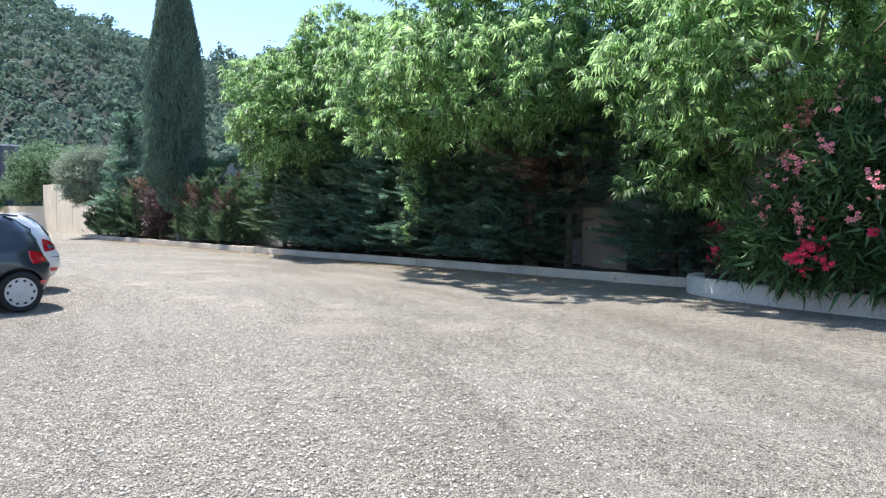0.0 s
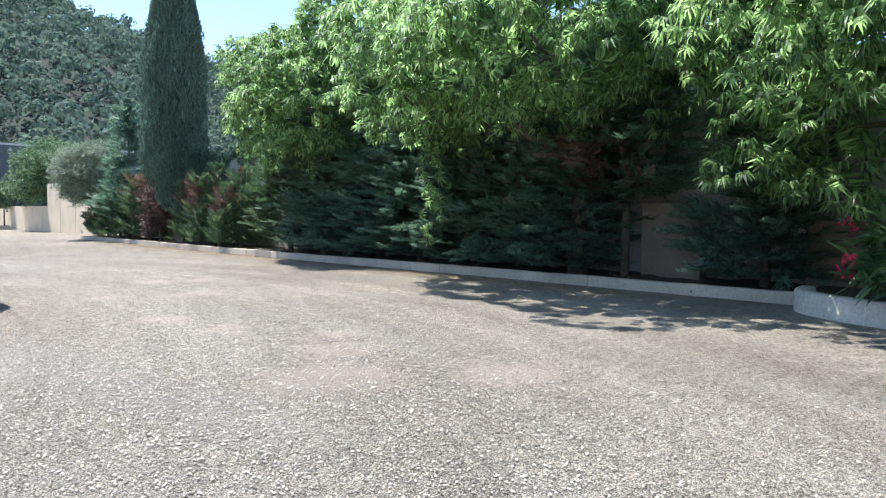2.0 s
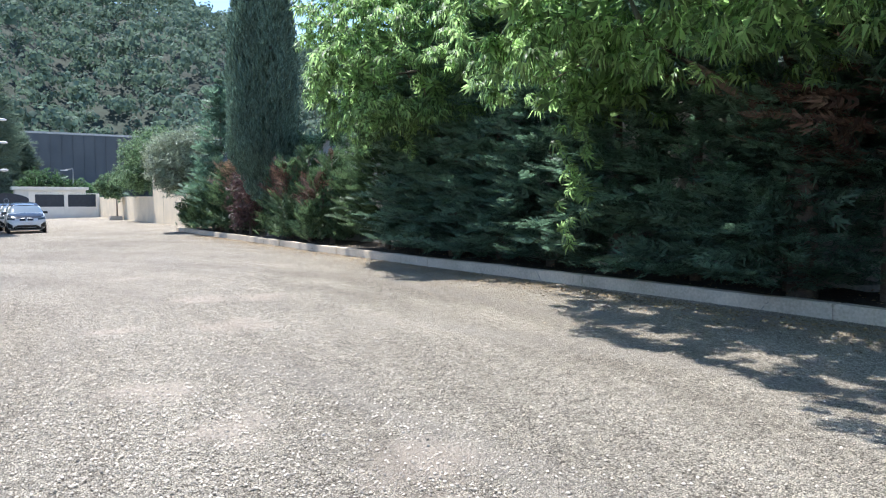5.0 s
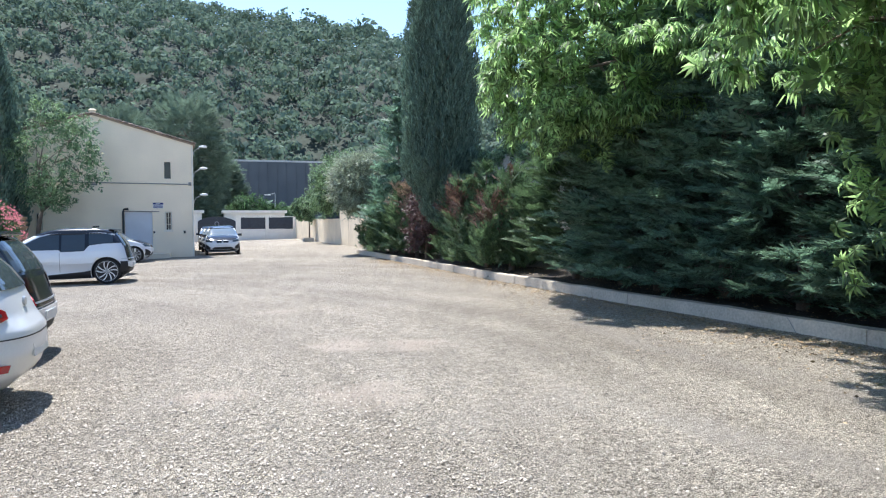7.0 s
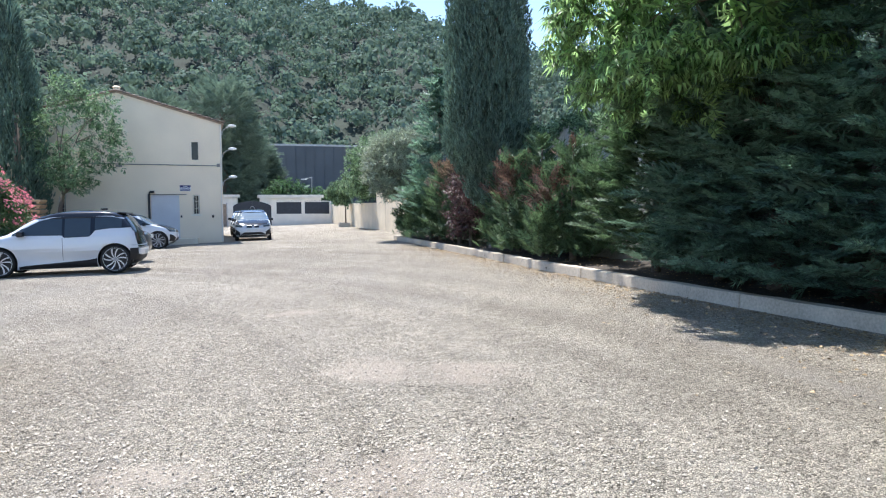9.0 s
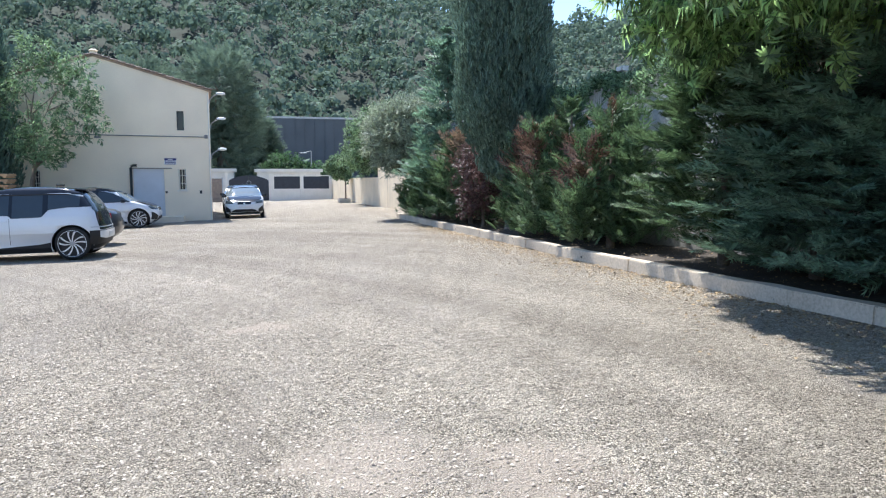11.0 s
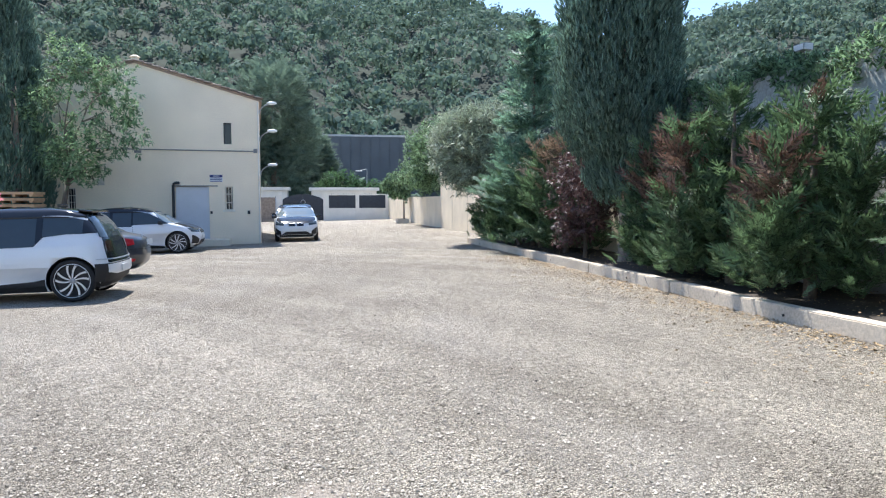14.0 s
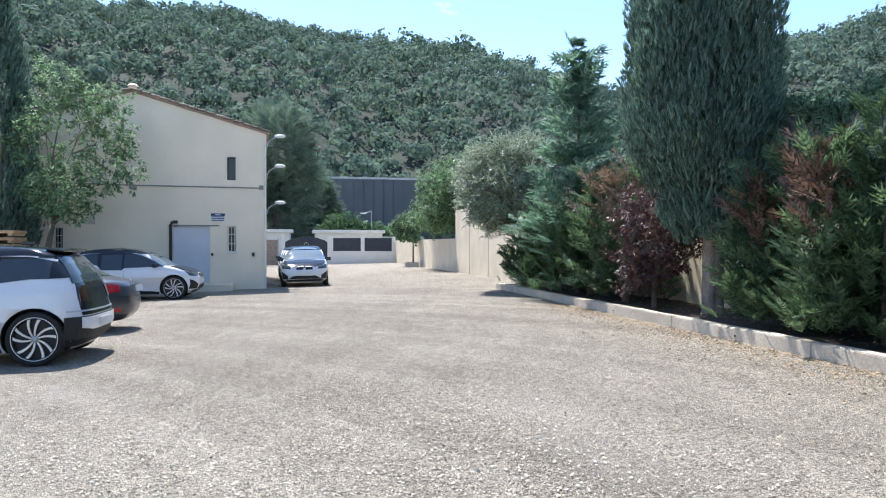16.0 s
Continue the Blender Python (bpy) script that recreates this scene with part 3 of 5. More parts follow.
# ---- building ----
def building():
    Y, Z = 46.8, -0.25
    b = thing("house", 0, 0, 0, "two-storey cream rendered house with a low tiled gable roof", "house")
    t = 0.25
    x0, x1 = -4.65, 4.6
    rx, rz, ez = -0.03, 6.8, 5.45
    holes = [(1.34, -0.02, 2.62, 2.06), (3.22, 1.12, 3.54, 2.06), (3.22, 3.74, 3.52, 4.58), (-2.6, 1.14, -2.3, 2.0)]
    # front wall as panels round the openings
    xs = sorted({x0, x1, rx, *[h[0] for h in holes], *[h[2] for h in holes]})
    bm = bmesh.new()

    def top(x):
        return ez + (rz - ez) * (1 - abs(x - rx) / (x1 - rx))
    for a, c in zip(xs, xs[1:]):
        cuts = sorted([(h[1], h[3]) for h in holes if h[0] <= a + 1e-6 and h[2] >= c - 1e-6])
        z = Z - .4
        spans = []
        for lo, hi in cuts:
            spans.append((z, z, lo, lo)); z = hi
        spans.append((z, z, top(a), top(c)))
        for za, zc, ta, tc in spans:
            f0 = [bm.verts.new((a, Y, za)), bm.verts.new((c, Y, zc)), bm.verts.new((c, Y, tc)), bm.verts.new((a, Y, ta))]
            f1 = [bm.verts.new((p.co.x, Y + t, p.co.z)) for p in f0]
            bm.faces.new(f0); bm.faces.new(f1[::-1])
            for i in range(4):
                j = (i + 1) % 4
                bm.faces.new((f0[j], f0[i], f1[i], f1[j]))
    bmesh.ops.remove_doubles(bm, verts=bm.verts, dist=1e-4)
    part("wall", bm, RENDER_WALL, b)
    # the flank towards the lane runs back at a slight angle
    back_x = 3.75
    part("wall", box(x0, Y + t, Z - .4, x0 + t, Y + 12, ez), RENDER_WALL, b)
    bm = bmesh.new()
    plan = [(x1 - t, Y + t), (x1, Y + t), (back_x, Y + 12), (back_x - t, Y + 12)]
    lo = [bm.verts.new((x, y, Z - .4)) for x, y in plan]
    hi = [bm.verts.new((x, y, ez)) for x, y in plan]
    bm.faces.new(lo[::-1]); bm.faces.new(hi)
    for i in range(4):
        bm.faces.new((lo[i], lo[(i + 1) % 4], hi[(i + 1) % 4], hi[i]))
    part("wall", bm, RENDER_WALL, b)
    part("wall", box(x0, Y + 12, Z - .4, back_x, Y + 12 + t, ez), RENDER_WALL, b)
    # roof slopes with tile courses along the verge
    for sgn in (1, -1):
        xe = x1 + .12 if sgn > 0 else x0 - .12
        ze = rz - (rz - ez) * abs(xe - rx) / (x1 - rx)
        pts = [(rx, rz + .004), (xe, ze + .004), (xe, ze + .09), (rx, rz + .09)]
        bm = prism(pts, Y - .06, Y + 12.3)
        if sgn > 0:
            for v in bm.verts:
                if v.co.y > Y + 6 and v.co.x > rx + 1:
                    v.co.x -= x1 - back_x
        part("roof", bm, ROOF_TILE, b)
        n = 15
        for i in range(n):
            s0, s1 = i / n, (i + 1.12) / n
            p0 = Vector((rx + (xe - rx) * s0, Y - .12, rz + (ze - rz) * s0 + .1))
            p1 = Vector((rx + (xe - rx) * min(s1, 1.01), Y - .12, rz + (ze - rz) * min(s1, 1.01) + .13))
            tb = tube([p0, p1], [.036, .046], 8)
            part("roof_tile", tb, ROOF_TILE, b, smooth=True)
    # chimney cowl on the ridge
    part("chimney_pot", tube([(rx, Y + .15, rz + .08), (rx, Y + .15, rz + .24), (rx, Y + .15, rz + .25), (rx, Y + .15, rz + .33)], [.15, .15, .2, .1], 14), BEIGE_WALL, b, "round clay ridge finial")
    # cable band, vent
    part("cable", tube([(-3.9, Y - .03, 3.55), (0, Y - .03, 3.5), (4.42, Y - .03, 3.46)], .022, 6), GREY_BAND, b)
    part("downpipe", tube([(4.56, Y - .05, 5.4), (4.56, Y - .05, -0.2)], .03, 8), WHITE_PAINT, b)
    part("vent", box(-.13, Y - .035, 3.36, .13, Y - .002, 3.46), GREY_BAND, b)
    part("junction_box", box(4.36, Y - .06, 3.4, 4.5, Y - .002, 3.56, .01), GREY_BAND, b)
    part("meter_box", box(4.09, Y - .05, 0.96, 4.19, Y - .002, 1.1, .008), PIPE_DARK, b)
    part("patch", box(-1.5, Y - .006, 2.1, -1.25, Y - .002, 2.35), PLANTER, b)
    # door and its surround
    d = part("door", box(1.35, Y + .06, -0.02, 2.61, Y + .11, 2.05), DOOR_GREY, b, "pale grey sliding door")
    part("rail", box(1.3, Y - .045, 2.06, 2.95, Y - .002, 2.10), GREY_BAND, d)
    part("lock", box(2.66, Y - .04, 0.98, 2.74, Y - .002, 1.08, .008), PIPE_DARK, b)
    bm = tube([(1.52, Y - .07, 2.2), (1.36, Y - .07, 2.2), (1.30, Y - .07, 2.16), (1.28, Y - .07, 2.1), (1.28, Y - .07, .7), (1.28, Y - .07, -.2)], .055, 10)
    part("drainpipe", bm, PIPE_DARK, b, "black elbow drainpipe", smooth=True)
    part("step", box(2.24, Y - .95, Z - .1, 3.46, Y - .004, Z + .24, .015), RENDER_WALL, b, "low concrete doorstep")
    # windows
    for (a, lo, c, hi), bars in ((holes[1], True), (holes[2], False), (holes[3], True)):
        w = part("window", box(a, Y + .13, lo, c, Y + .15, hi), DARK_GAP, b)
        fr = bmesh.new()
        for q in ((a, lo, a + .035, hi), (c - .035, lo, c, hi), (a + .036, lo, c - .036, lo + .035), (a + .036, hi - .035, c - .036, hi)):
            box(q[0], Y + .09, q[1], q[2], Y + .13, q[3], bm=fr)
        part("frame", fr, WHITE_PAINT if bars else PIPE_DARK, w)
        if bars:
            for i in range(3):
                xx = a + (c - a) * (i + .5) / 3
                part("bar", tube([(xx, Y - .03, lo + .02), (xx, Y - .03, hi - .02)], .011, 6), WHITE_PAINT, w)
            for zz in (lo + .3, hi - .3):
                part("bar", tube([(a - .04, Y - .03, zz), (c + .04, Y - .03, zz)], .011, 6), WHITE_PAINT, w)
            part("sill", box(a - .07, Y - .07, lo - .06, c + .07, Y - .002, lo - .003, .008), WHITE_PAINT, w)
    return b


def sign():
    Y = 46.8
    s = thing("wall_sign", 2.9, Y, 2.38, "small dark blue and white sign plate on the house wall", "sign")
    part("plate", box(-.245, -.022, .05, .245, -.002, .14), SIGN_BLUE, s)
    part("plate", box(-.245, -.022, -.14, .245, -.002, .046), SIGN_WHITE, s)
    for z in (.02, -.045, -.105):
        part("lettering", box(-.22, -.026, z - .02, .22, -.0225, z + .012), SIGN_BLUE, s)
    part("lettering", box(-.1, -.026, .08, .1, -.0225, .11), SIGN_WHITE, s)


def wall_lamps():
    made = None
    for z in (5.3, 4.2, 2.85):
        if made is None:
            made = thing("wall_lamp", 4.62, 46.9, z, "white curved-arm lamp bracketed to the house corner", "lamp", "lamps on the house corner")
            part("arm", tube([(0, 0, -.25), (.08, -.02, -.1), (.22, -.04, 0), (.36, -.06, .05)], .022, 8), METAL_GREY, made)
            bm = bmesh.new()
            bmesh.ops.create_icosphere(bm, subdivisions=2, radius=1)
            bmesh.ops.scale(bm, vec=(.21, .1, .07), verts=bm.verts)
            bmesh.ops.translate(bm, vec=(.48, -.07, .09), verts=bm.verts)
            part("head", bm, LAMP_WHITE, made, smooth=True)
            part("bracket", box(-.03, -.08, -.34, .03, .0, -.18, .006), METAL_GREY, made)
        else:
            copy_thing(made, pose(4.62, 46.9, z))


# ---- gate and fence at the end of the yard ----
def gate_end():
    Y = 84.0
    Z = -0.42
    f = thing("fence", 0, 0, 0, "white masonry fence with dark mesh infill panels", "fence")
    part("base_wall", box(8.12, Y, Z - .2, 14.0, Y + .22, 0.74), WHITE_PAINT, f)
    for x in (8.12, 10.92, 13.72):
        part("post", box(x, Y - .03, Z - .1, x + .3, Y + .25, 2.05, .015), WHITE_PAINT, f)
    part("coping", box(8.42, Y + .01, 1.99, 13.7, Y + .2, 2.06, .01), WHITE_PAINT, f)
    for x in (8.42, 11.22):
        p = part("panel", box(x + .02, Y + .09, 0.76, x + 2.48, Y + .13, 1.94), GATE_DARK, f, "dark slatted infill panel")
        for i in range(14):
            part("picket", box(x + .1 + i * .175, Y + .06, 1.93, x + .125 + i * .175, Y + .085, 2.1), GATE_DARK, p)
    g = thing("gate", 0, 0, 0, "closed dark metal double gate with an arched top", "gate")
    for i, (a, c) in enumerate(((4.25, 6.08), (6.1, 7.93))):
        pts = [(a, Z + .06), (c, Z + .06)]
        n = 10
        for k in range(n + 1):
            x = c + (a - c) * k / n
            pts.append((x, 1.55 + .5 * math.cos((x - 6.09) / 1.84 * math.pi / 2) ** 0.7))
        leaf = part("leaf", prism(pts, Y + .05, Y + .1), GATE_DARK, g)
        part("bar", box(a + .05, Y + .02, .55, c - .05, Y + .049, .62), GATE_DARK, leaf)
    part("ring", tube([(6.09 + .2 * math.cos(k * .5236), Y + .03, 1.32 + .2 * math.sin(k * .5236)) for k in range(13)], .04, 6), METAL_GREY, g, "pale ring ornament")
    for x in (3.9, 7.95):
        bm = box(x - .02, Y - .05, Z - .1, x + .28, Y + .3, 2.3 if x < 5 else 2.1, .015)
        tagged(part("gate_post", bm, WHITE_PAINT), "white masonry gate post", "post", "gate posts", kind="")
    # low white sheds behind
    for a, c, top in ((-1.0, 4.6, 2.75), (6.9, 13.2, 2.72)):
        s = thing("shed", 0, 0, 0, "low white flat-roofed shed behind the fence", "shed")
        part("wall", box(a, Y + 3.5, Z - .2, c, Y + 8, top - .3), WHITE_PAINT, s)
        part("roof", box(a - .25, Y + 3.2, top - .298, c + .25, Y + 8.2, top, .02), WHITE_PAINT, s)
    # narrow yard gate beside the house
    s = thing("side_gate", 0, 0, 0, "brown metal side gate beside the house", "gate")
    part("panel", box(2.2, Y - 2, Z, 3.7, Y - 1.94, 1.75), BARK_GREY, s)
    for x in (2.15, 3.68):
        part("post", box(x, Y - 2.04, Z - .1, x + .08, Y - 1.9, 1.85), METAL_GREY, s)
    # street lamp beyond
    l = thing("street_lamp", 13.3, 100, -.6, "slim grey street lamp beyond the fence", "lamp")
    part("pole", tube([(0, 0, 0), (0, 0, 5.6), (-.1, 0, 5.75)], [.07, .05, .04], 8), METAL_GREY, l)
    part("arm", tube([(-.05, 0, 5.65), (-.8, 0, 5.5)], .035, 6), METAL_GREY, l)
    part("head", box(-1.3, -.12, 5.4, -.55, .12, 5.5, .03), LAMP_WHITE, l)
    # long dark industrial wall beyond
    w = thing("warehouse", 0, 0, 0, "long dark grey clad warehouse wall beyond the fence", "warehouse")
    part("wall", box(2, 130, -2, 44, 150, 11.4), FAR_WALL, w)
    part("coping", box(1.9, 129.9, 11.402, 44.1, 150.1, 11.7), METAL_GREY, w)
    for i in range(27):
        x = 2.4 + i * 1.55
        part("cladding_rib", box(x, 129.9, -1.9, x + .1, 129.995, 11.39), FAR_WALL, w)


building(); sign(); wall_lamps(); gate_end()


# ---- wooded hill ----
AZ = [-180, -95, -60, -40, -13.6, -6.5, 3, 10, 16.5, 20.5, 23.6, 28.4, 33, 37.3, 43, 60, 80, 110, 180]
EL = [4, 8, 14, 17, 17.2, 16.9, 16.2, 15.3, 14.1, 13.0, 12.1, 12.0, 13.6, 14.7, 15.6, 15, 11, 5, 4]
CX, CY = 3.0, 10.0
def hill_height(x, y):
    dx, dy = x - CX, y - CY
    r, az = np.hypot(dx, dy), np.degrees(np.arctan2(dx, dy))
    el = np.interp(az, AZ, EL)
    crest = 320 * np.tan(np.radians(el)) - 4
    t = np.clip((r - 125) / 195, 0, 1.4)
    s = np.where(t < 1, t * (1.45 - .45 * t), 1 - .5 * (t - 1) ** 2)
    gully = 4 * np.sin(az * .35 + r * .012) * np.sin(t.clip(0, 1) * 3.1416)
    return -4 + crest * s.clip(0, 1.2) + gully


def hill():
    A, Rr = np.radians(np.linspace(-120, 120, 161)), np.linspace(110, 400, 36)
    AA, RR = np.meshgrid(A, Rr, indexing="ij")
    X, Y = CX + RR * np.sin(AA), CY + RR * np.cos(AA)
    V = np.stack([X, Y, hill_height(X, Y)], -1).reshape(-1, 3)
    i = np.arange(160 * 36).reshape(160, 36)[:, :-1].ravel()
    F = np.stack([i, i + 1, i + 37, i + 36], 1)
    tagged(arrays("hill", V, F, HILL, smooth=True), "steep scrubby hillside, coloured near black as the shade under the pine woods", "hill", kind="structure")
    rng = np.random.default_rng(11)
    # an even, jittered cover over the slope, thinner far to the sides
    az, r = [], []
    rad = 116.0
    while rad < 338:
        for lo, hi, gap in ((-27, 48, 5.1), (-110, -27, 15.0), (48, 110, 13.0)):
            m = int(math.radians(hi - lo) * rad / gap)
            az.append(np.linspace(lo, hi, m) + rng.uniform(-.5, .5, m) * (hi - lo) / m * 1.4)
            r.append(rad + rng.uniform(-2.4, 2.4, m))
        rad += 5.0
    az, r = np.radians(np.concatenate(az)), np.concatenate(r)
    n = len(az)
    x, y = CX + r * np.sin(az), CY + r * np.cos(az)
    z = hill_height(x, y)
    size = rng.uniform(2.2, 4.2, n) * np.where(rng.random(n) < .15, 1.3, 1)
    # each crown: a few rounded lobes of leafy facets
    tv = np.array([(-.5, 0, 0), (.05, .5, .1), (.0, -.45, .05), (.6, .05, -.12)], float)
    tf = np.array([(0, 2, 1), (1, 2, 3)])
    T = 74
    d = unit(rng.normal(size=(n, T, 3)))
    d[:, :, 2] = np.abs(d[:, :, 2]) * 1.15 - .35
    d = unit(d)
    lob = rng.normal(0, .30, (n, 5, 3)); lob[:, :, 2] = lob[:, :, 2] * .9 + .1
    pick = rng.integers(0, 5, (n, T))
    off = np.take_along_axis(lob, pick[:, :, None], 1) + d * rng.uniform(.38, .60, (n, T, 1))
    stem = rng.uniform(.8, 1.7, n)
    P = np.stack([x, y, z + size * stem], 1)[:, None] + off * size[:, None, None] * np.array((1, 1, .95))
    P = P.reshape(-1, 3)
    Nn = (d + rng.normal(0, .2, d.shape)).reshape(-1, 3)
    V, F = scatter(tv, tf, P, np.cross(Nn, rng.normal(size=Nn.shape)), np.repeat(size, T) * rng.uniform(.19, .34, n * T), rng, up=Nn)
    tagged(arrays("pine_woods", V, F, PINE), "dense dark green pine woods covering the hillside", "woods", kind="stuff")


hill()


# ---- planting ----
LITTER = mat("dry_leaves", (0.33, 0.23, 0.12), vary=0.4, island=2.0, bump=0)
SMALL = [leaf_cluster(s + 9, 12, 0.16, 1.2, .2, True) for s in range(2)]
NARROW = [leaf_cluster(s + 20, 14, 0.08, 1.0, -.1, True) for s in range(2)]
SPRAY = [spray(s) for s in range(3)]
WISP = [wisp(s) for s in range(3)]
ROSETTE = [rosette(s + 40) for s in range(4)]
FROND = [frond(s + 60) for s in range(4)]


def spread_templates(shapes, P, D, S, rng, up=None):
    k = rng.integers(0, len(shapes), len(P))
    S = np.broadcast_to(S, (len(P),))
    out = []
    for i, (v, f) in enumerate(shapes):
        m = k == i
        out.append(scatter(v, f, P[m], D[m], S[m], rng, None if up is None else up[m]))
    return joined(out)


def limbs(bm, base, targets, r0, rng, bend=0.3):
    for t in targets:
        a, b = Vector(base), Vector(t)
        mid = a.lerp(b, .5) + Vector((rng.normal(0, bend), rng.normal(0, bend), abs(rng.normal(0, bend))))
        tube([a, a.lerp(mid, .6), mid, b], [r0, r0 * .75, r0 * .5, r0 * .15], 6, bm)


def broadleaf(name, x, y, z, lobes, n, size, seed, label, material, shapes, trunk_h=2.0, r=0.16, hang=0.5, lean=(0, 0), inner=0.35, lo=.78, strands=0, strand_len=1.2, clumps=0, hung=(), umbrella=False):
    """Tree with a branching trunk and a crown of leafy twig ends. Lobes are given from the tree's foot."""
    rng = np.random.default_rng(seed)
    t = thing(name, x, y, z, label, "tree")
    top = (lean[0], lean[1], trunk_h)
    bm = tube([(0, 0, -.25), (lean[0] * .2, lean[1] * .2, trunk_h * .4), (lean[0] * .6, lean[1] * .6, trunk_h * .75), top], [r * 1.25, r, r * .9, r * .75], 10)
    limbs(bm, top, [l[0] for l in lobes], r * .6, rng)
    for l in lobes:
        c = np.array(l[0]); R = np.array(l[1])
        limbs(bm, l[0], [tuple(c + unit(rng.normal(size=3)) * R * .75) for _ in range(5)], r * .2, rng, .15)
    part("trunk", bm, BARK, t, smooth=True)
    skin = lobes
    if clumps:
        C, M = lobes_points(lobes, clumps * 2, rng, .72, .98)
        C = C[:clumps]
        mean = float(np.mean([np.mean(l[1]) for l in lobes]))
        skin = [(c, np.array((1, 1, .62)) * mean * rng.uniform(.24, .42)) for c in C]
    if umbrella:
        # tufts sit on the tops and rims of the clumps and hang outwards
        P, N = lobes_points(skin, int(n * 1.9), rng, .8, 1.04)
        k = N[:, 2] > -.45
        P, N = P[k][:n], N[k][:n]
        P = P + N * (rng.random((len(P), 1)) ** 3) * .22
        D = N * np.array((1, 1, .25)) + rng.normal(0, .25, N.shape)
        up = N * .55 + np.array((0, 0, .8)) + rng.normal(0, .22, N.shape)
    else:
        P, N = lobes_points(skin, n, rng, lo, 1.04)
        # ragged outline
        P = P + N * (rng.random((len(P), 1)) ** 3) * .35
        D = N + np.array((0, 0, -hang)) + rng.normal(0, .35, N.shape)
        up = np.tile((0., 0, 1), (len(P), 1)) + rng.normal(0, .3, P.shape)
    pieces = [spread_templates(shapes, P, D, size * rng.uniform(.7, 1.25, len(P)), rng, up)]
    Pi, Ni = lobes_points(lobes, int(n * inner), rng, .4, .78)
    pieces.append(spread_templates(shapes, Pi, Ni + rng.normal(0, .6, Ni.shape), size * 1.5, rng))
    if strands:
        low = P[P[:, 2] < np.quantile(P[:, 2], .3)]
        for p in low[rng.choice(len(low), strands)]:
            m = rng.integers(5, 12)
            q = p - np.stack([rng.normal(0, .05, m), rng.normal(0, .05, m), np.linspace(0, strand_len * rng.uniform(.4, 1.1), m)], 1)
            pieces.append(spread_templates(shapes, q, np.tile((0, 0, -1.), (m, 1)) + rng.normal(0, .5, (m, 3)), size * .8, rng))
    for hx, hy, z0, z1 in hung:
        m = 20
        q = np.stack([hx + rng.normal(0, .1, m), hy + rng.normal(0, .12, m), np.linspace(z0, z1, m)], 1)
        pieces.append(spread_templates(shapes, q, np.tile((0, 0, -1.), (m, 1)) + rng.normal(0, .5, (m, 3)), size * .8, rng))
    V, F = joined(pieces)
    arrays("crown", V, F, material, t)
    return t


def column(h, w, base, P_n, rng, point=0.55, wob=0.12, facing=0.0):
    """Places on the skin of a conifer: h high, half width w, foliage from base up."""
    u = rng.random(P_n)
    zz = base + (h - base) * u
    s = (zz - base) / (h - base)
    rad = w * np.minimum(1, (s / .12 + .35)) * np.clip(1 - s, 0, 1) ** point
    a = np.where(rng.random(P_n) < facing, rng.uniform(.42 * np.pi, 1.58 * np.pi, P_n), rng.uniform(0, 2 * np.pi, P_n))
    rad = rad * (1 + wob * np.sin(a * 3 + zz * 2.1) + wob * np.sin(a * 5 - zz * 3.3)) * (1 - .3 * rng.random(P_n) ** 2)
    N = np.stack([np.cos(a), np.sin(a), np.zeros(P_n)], 1)
    return np.stack([np.cos(a) * rad, np.sin(a) * rad, zz], 1), N


def boughs(h, w, base, n, rng, point, rise, facing, wob, reach=.8, per=9):
    """Fronds set along forward-sweeping boughs: places, directions, faces and sizes."""
    nb = max(n // per, 3)
    u = rng.random(nb)
    zt = base + (h - base) * u
    rad = w * np.minimum(1, u / .12 + .4) * np.clip(1 - u, .01, 1) ** point * rng.uniform(1 - wob * 1.4, 1 + wob, nb)
    a = np.where(rng.random(nb) < facing, rng.uniform(.42 * np.pi, 1.58 * np.pi, nb), rng.uniform(0, 2 * np.pi, nb))
    out = np.stack([np.cos(a), np.sin(a), np.zeros(nb)], 1)
    turn = np.stack([-np.sin(a), np.cos(a), np.zeros(nb)], 1)
    d = unit(out + turn * rng.normal(0, .35, (nb, 1)) + np.array((0, 0, 1)) * (rise * rng.uniform(.5, 1.5, nb))[:, None])
    L = reach * rng.uniform(.7, 1.25, nb) * np.clip(1.1 - .55 * u, .3, 1)
    L = np.minimum(L, rad * 1.05 + .15)
    tip = out * rad[:, None] + np.stack([np.zeros(nb), np.zeros(nb), zt], 1)
    roll = rng.normal(0, .35, (nb, 3))
    q = np.linspace(0, 1, per)
    P = tip[:, None] - d[:, None] * (L[:, None] * (1 - q)[None])[:, :, None]
    P[:, :, 2] -= (L[:, None] * .16 * q[None] ** 2)
    sgn = np.where(np.arange(per) % 2, 1., -1.)
    side = unit(np.cross(d, np.array((0, 0, 1.)) + roll * .4))
    D = d[:, None] + side[:, None] * (sgn * (1.0 - .85 * q))[None, :, None] + rng.normal(0, .12, (nb, per, 3))
    up = np.tile((0., 0, 1.), (nb, per, 1)) + roll[:, None] + rng.normal(0, .2, (nb, per, 3))
    S = (1.1 - .35 * q)[None] * (rng.uniform(.8, 1.2, nb) * np.clip(1.12 - .5 * u, .5, 1))[:, None]
    keep = P[:, :, 2].ravel() > max(.04, base * .5)
    return P.reshape(-1, 3)[keep], D.reshape(-1, 3)[keep], up.reshape(-1, 3)[keep], S.reshape(-1)[keep]


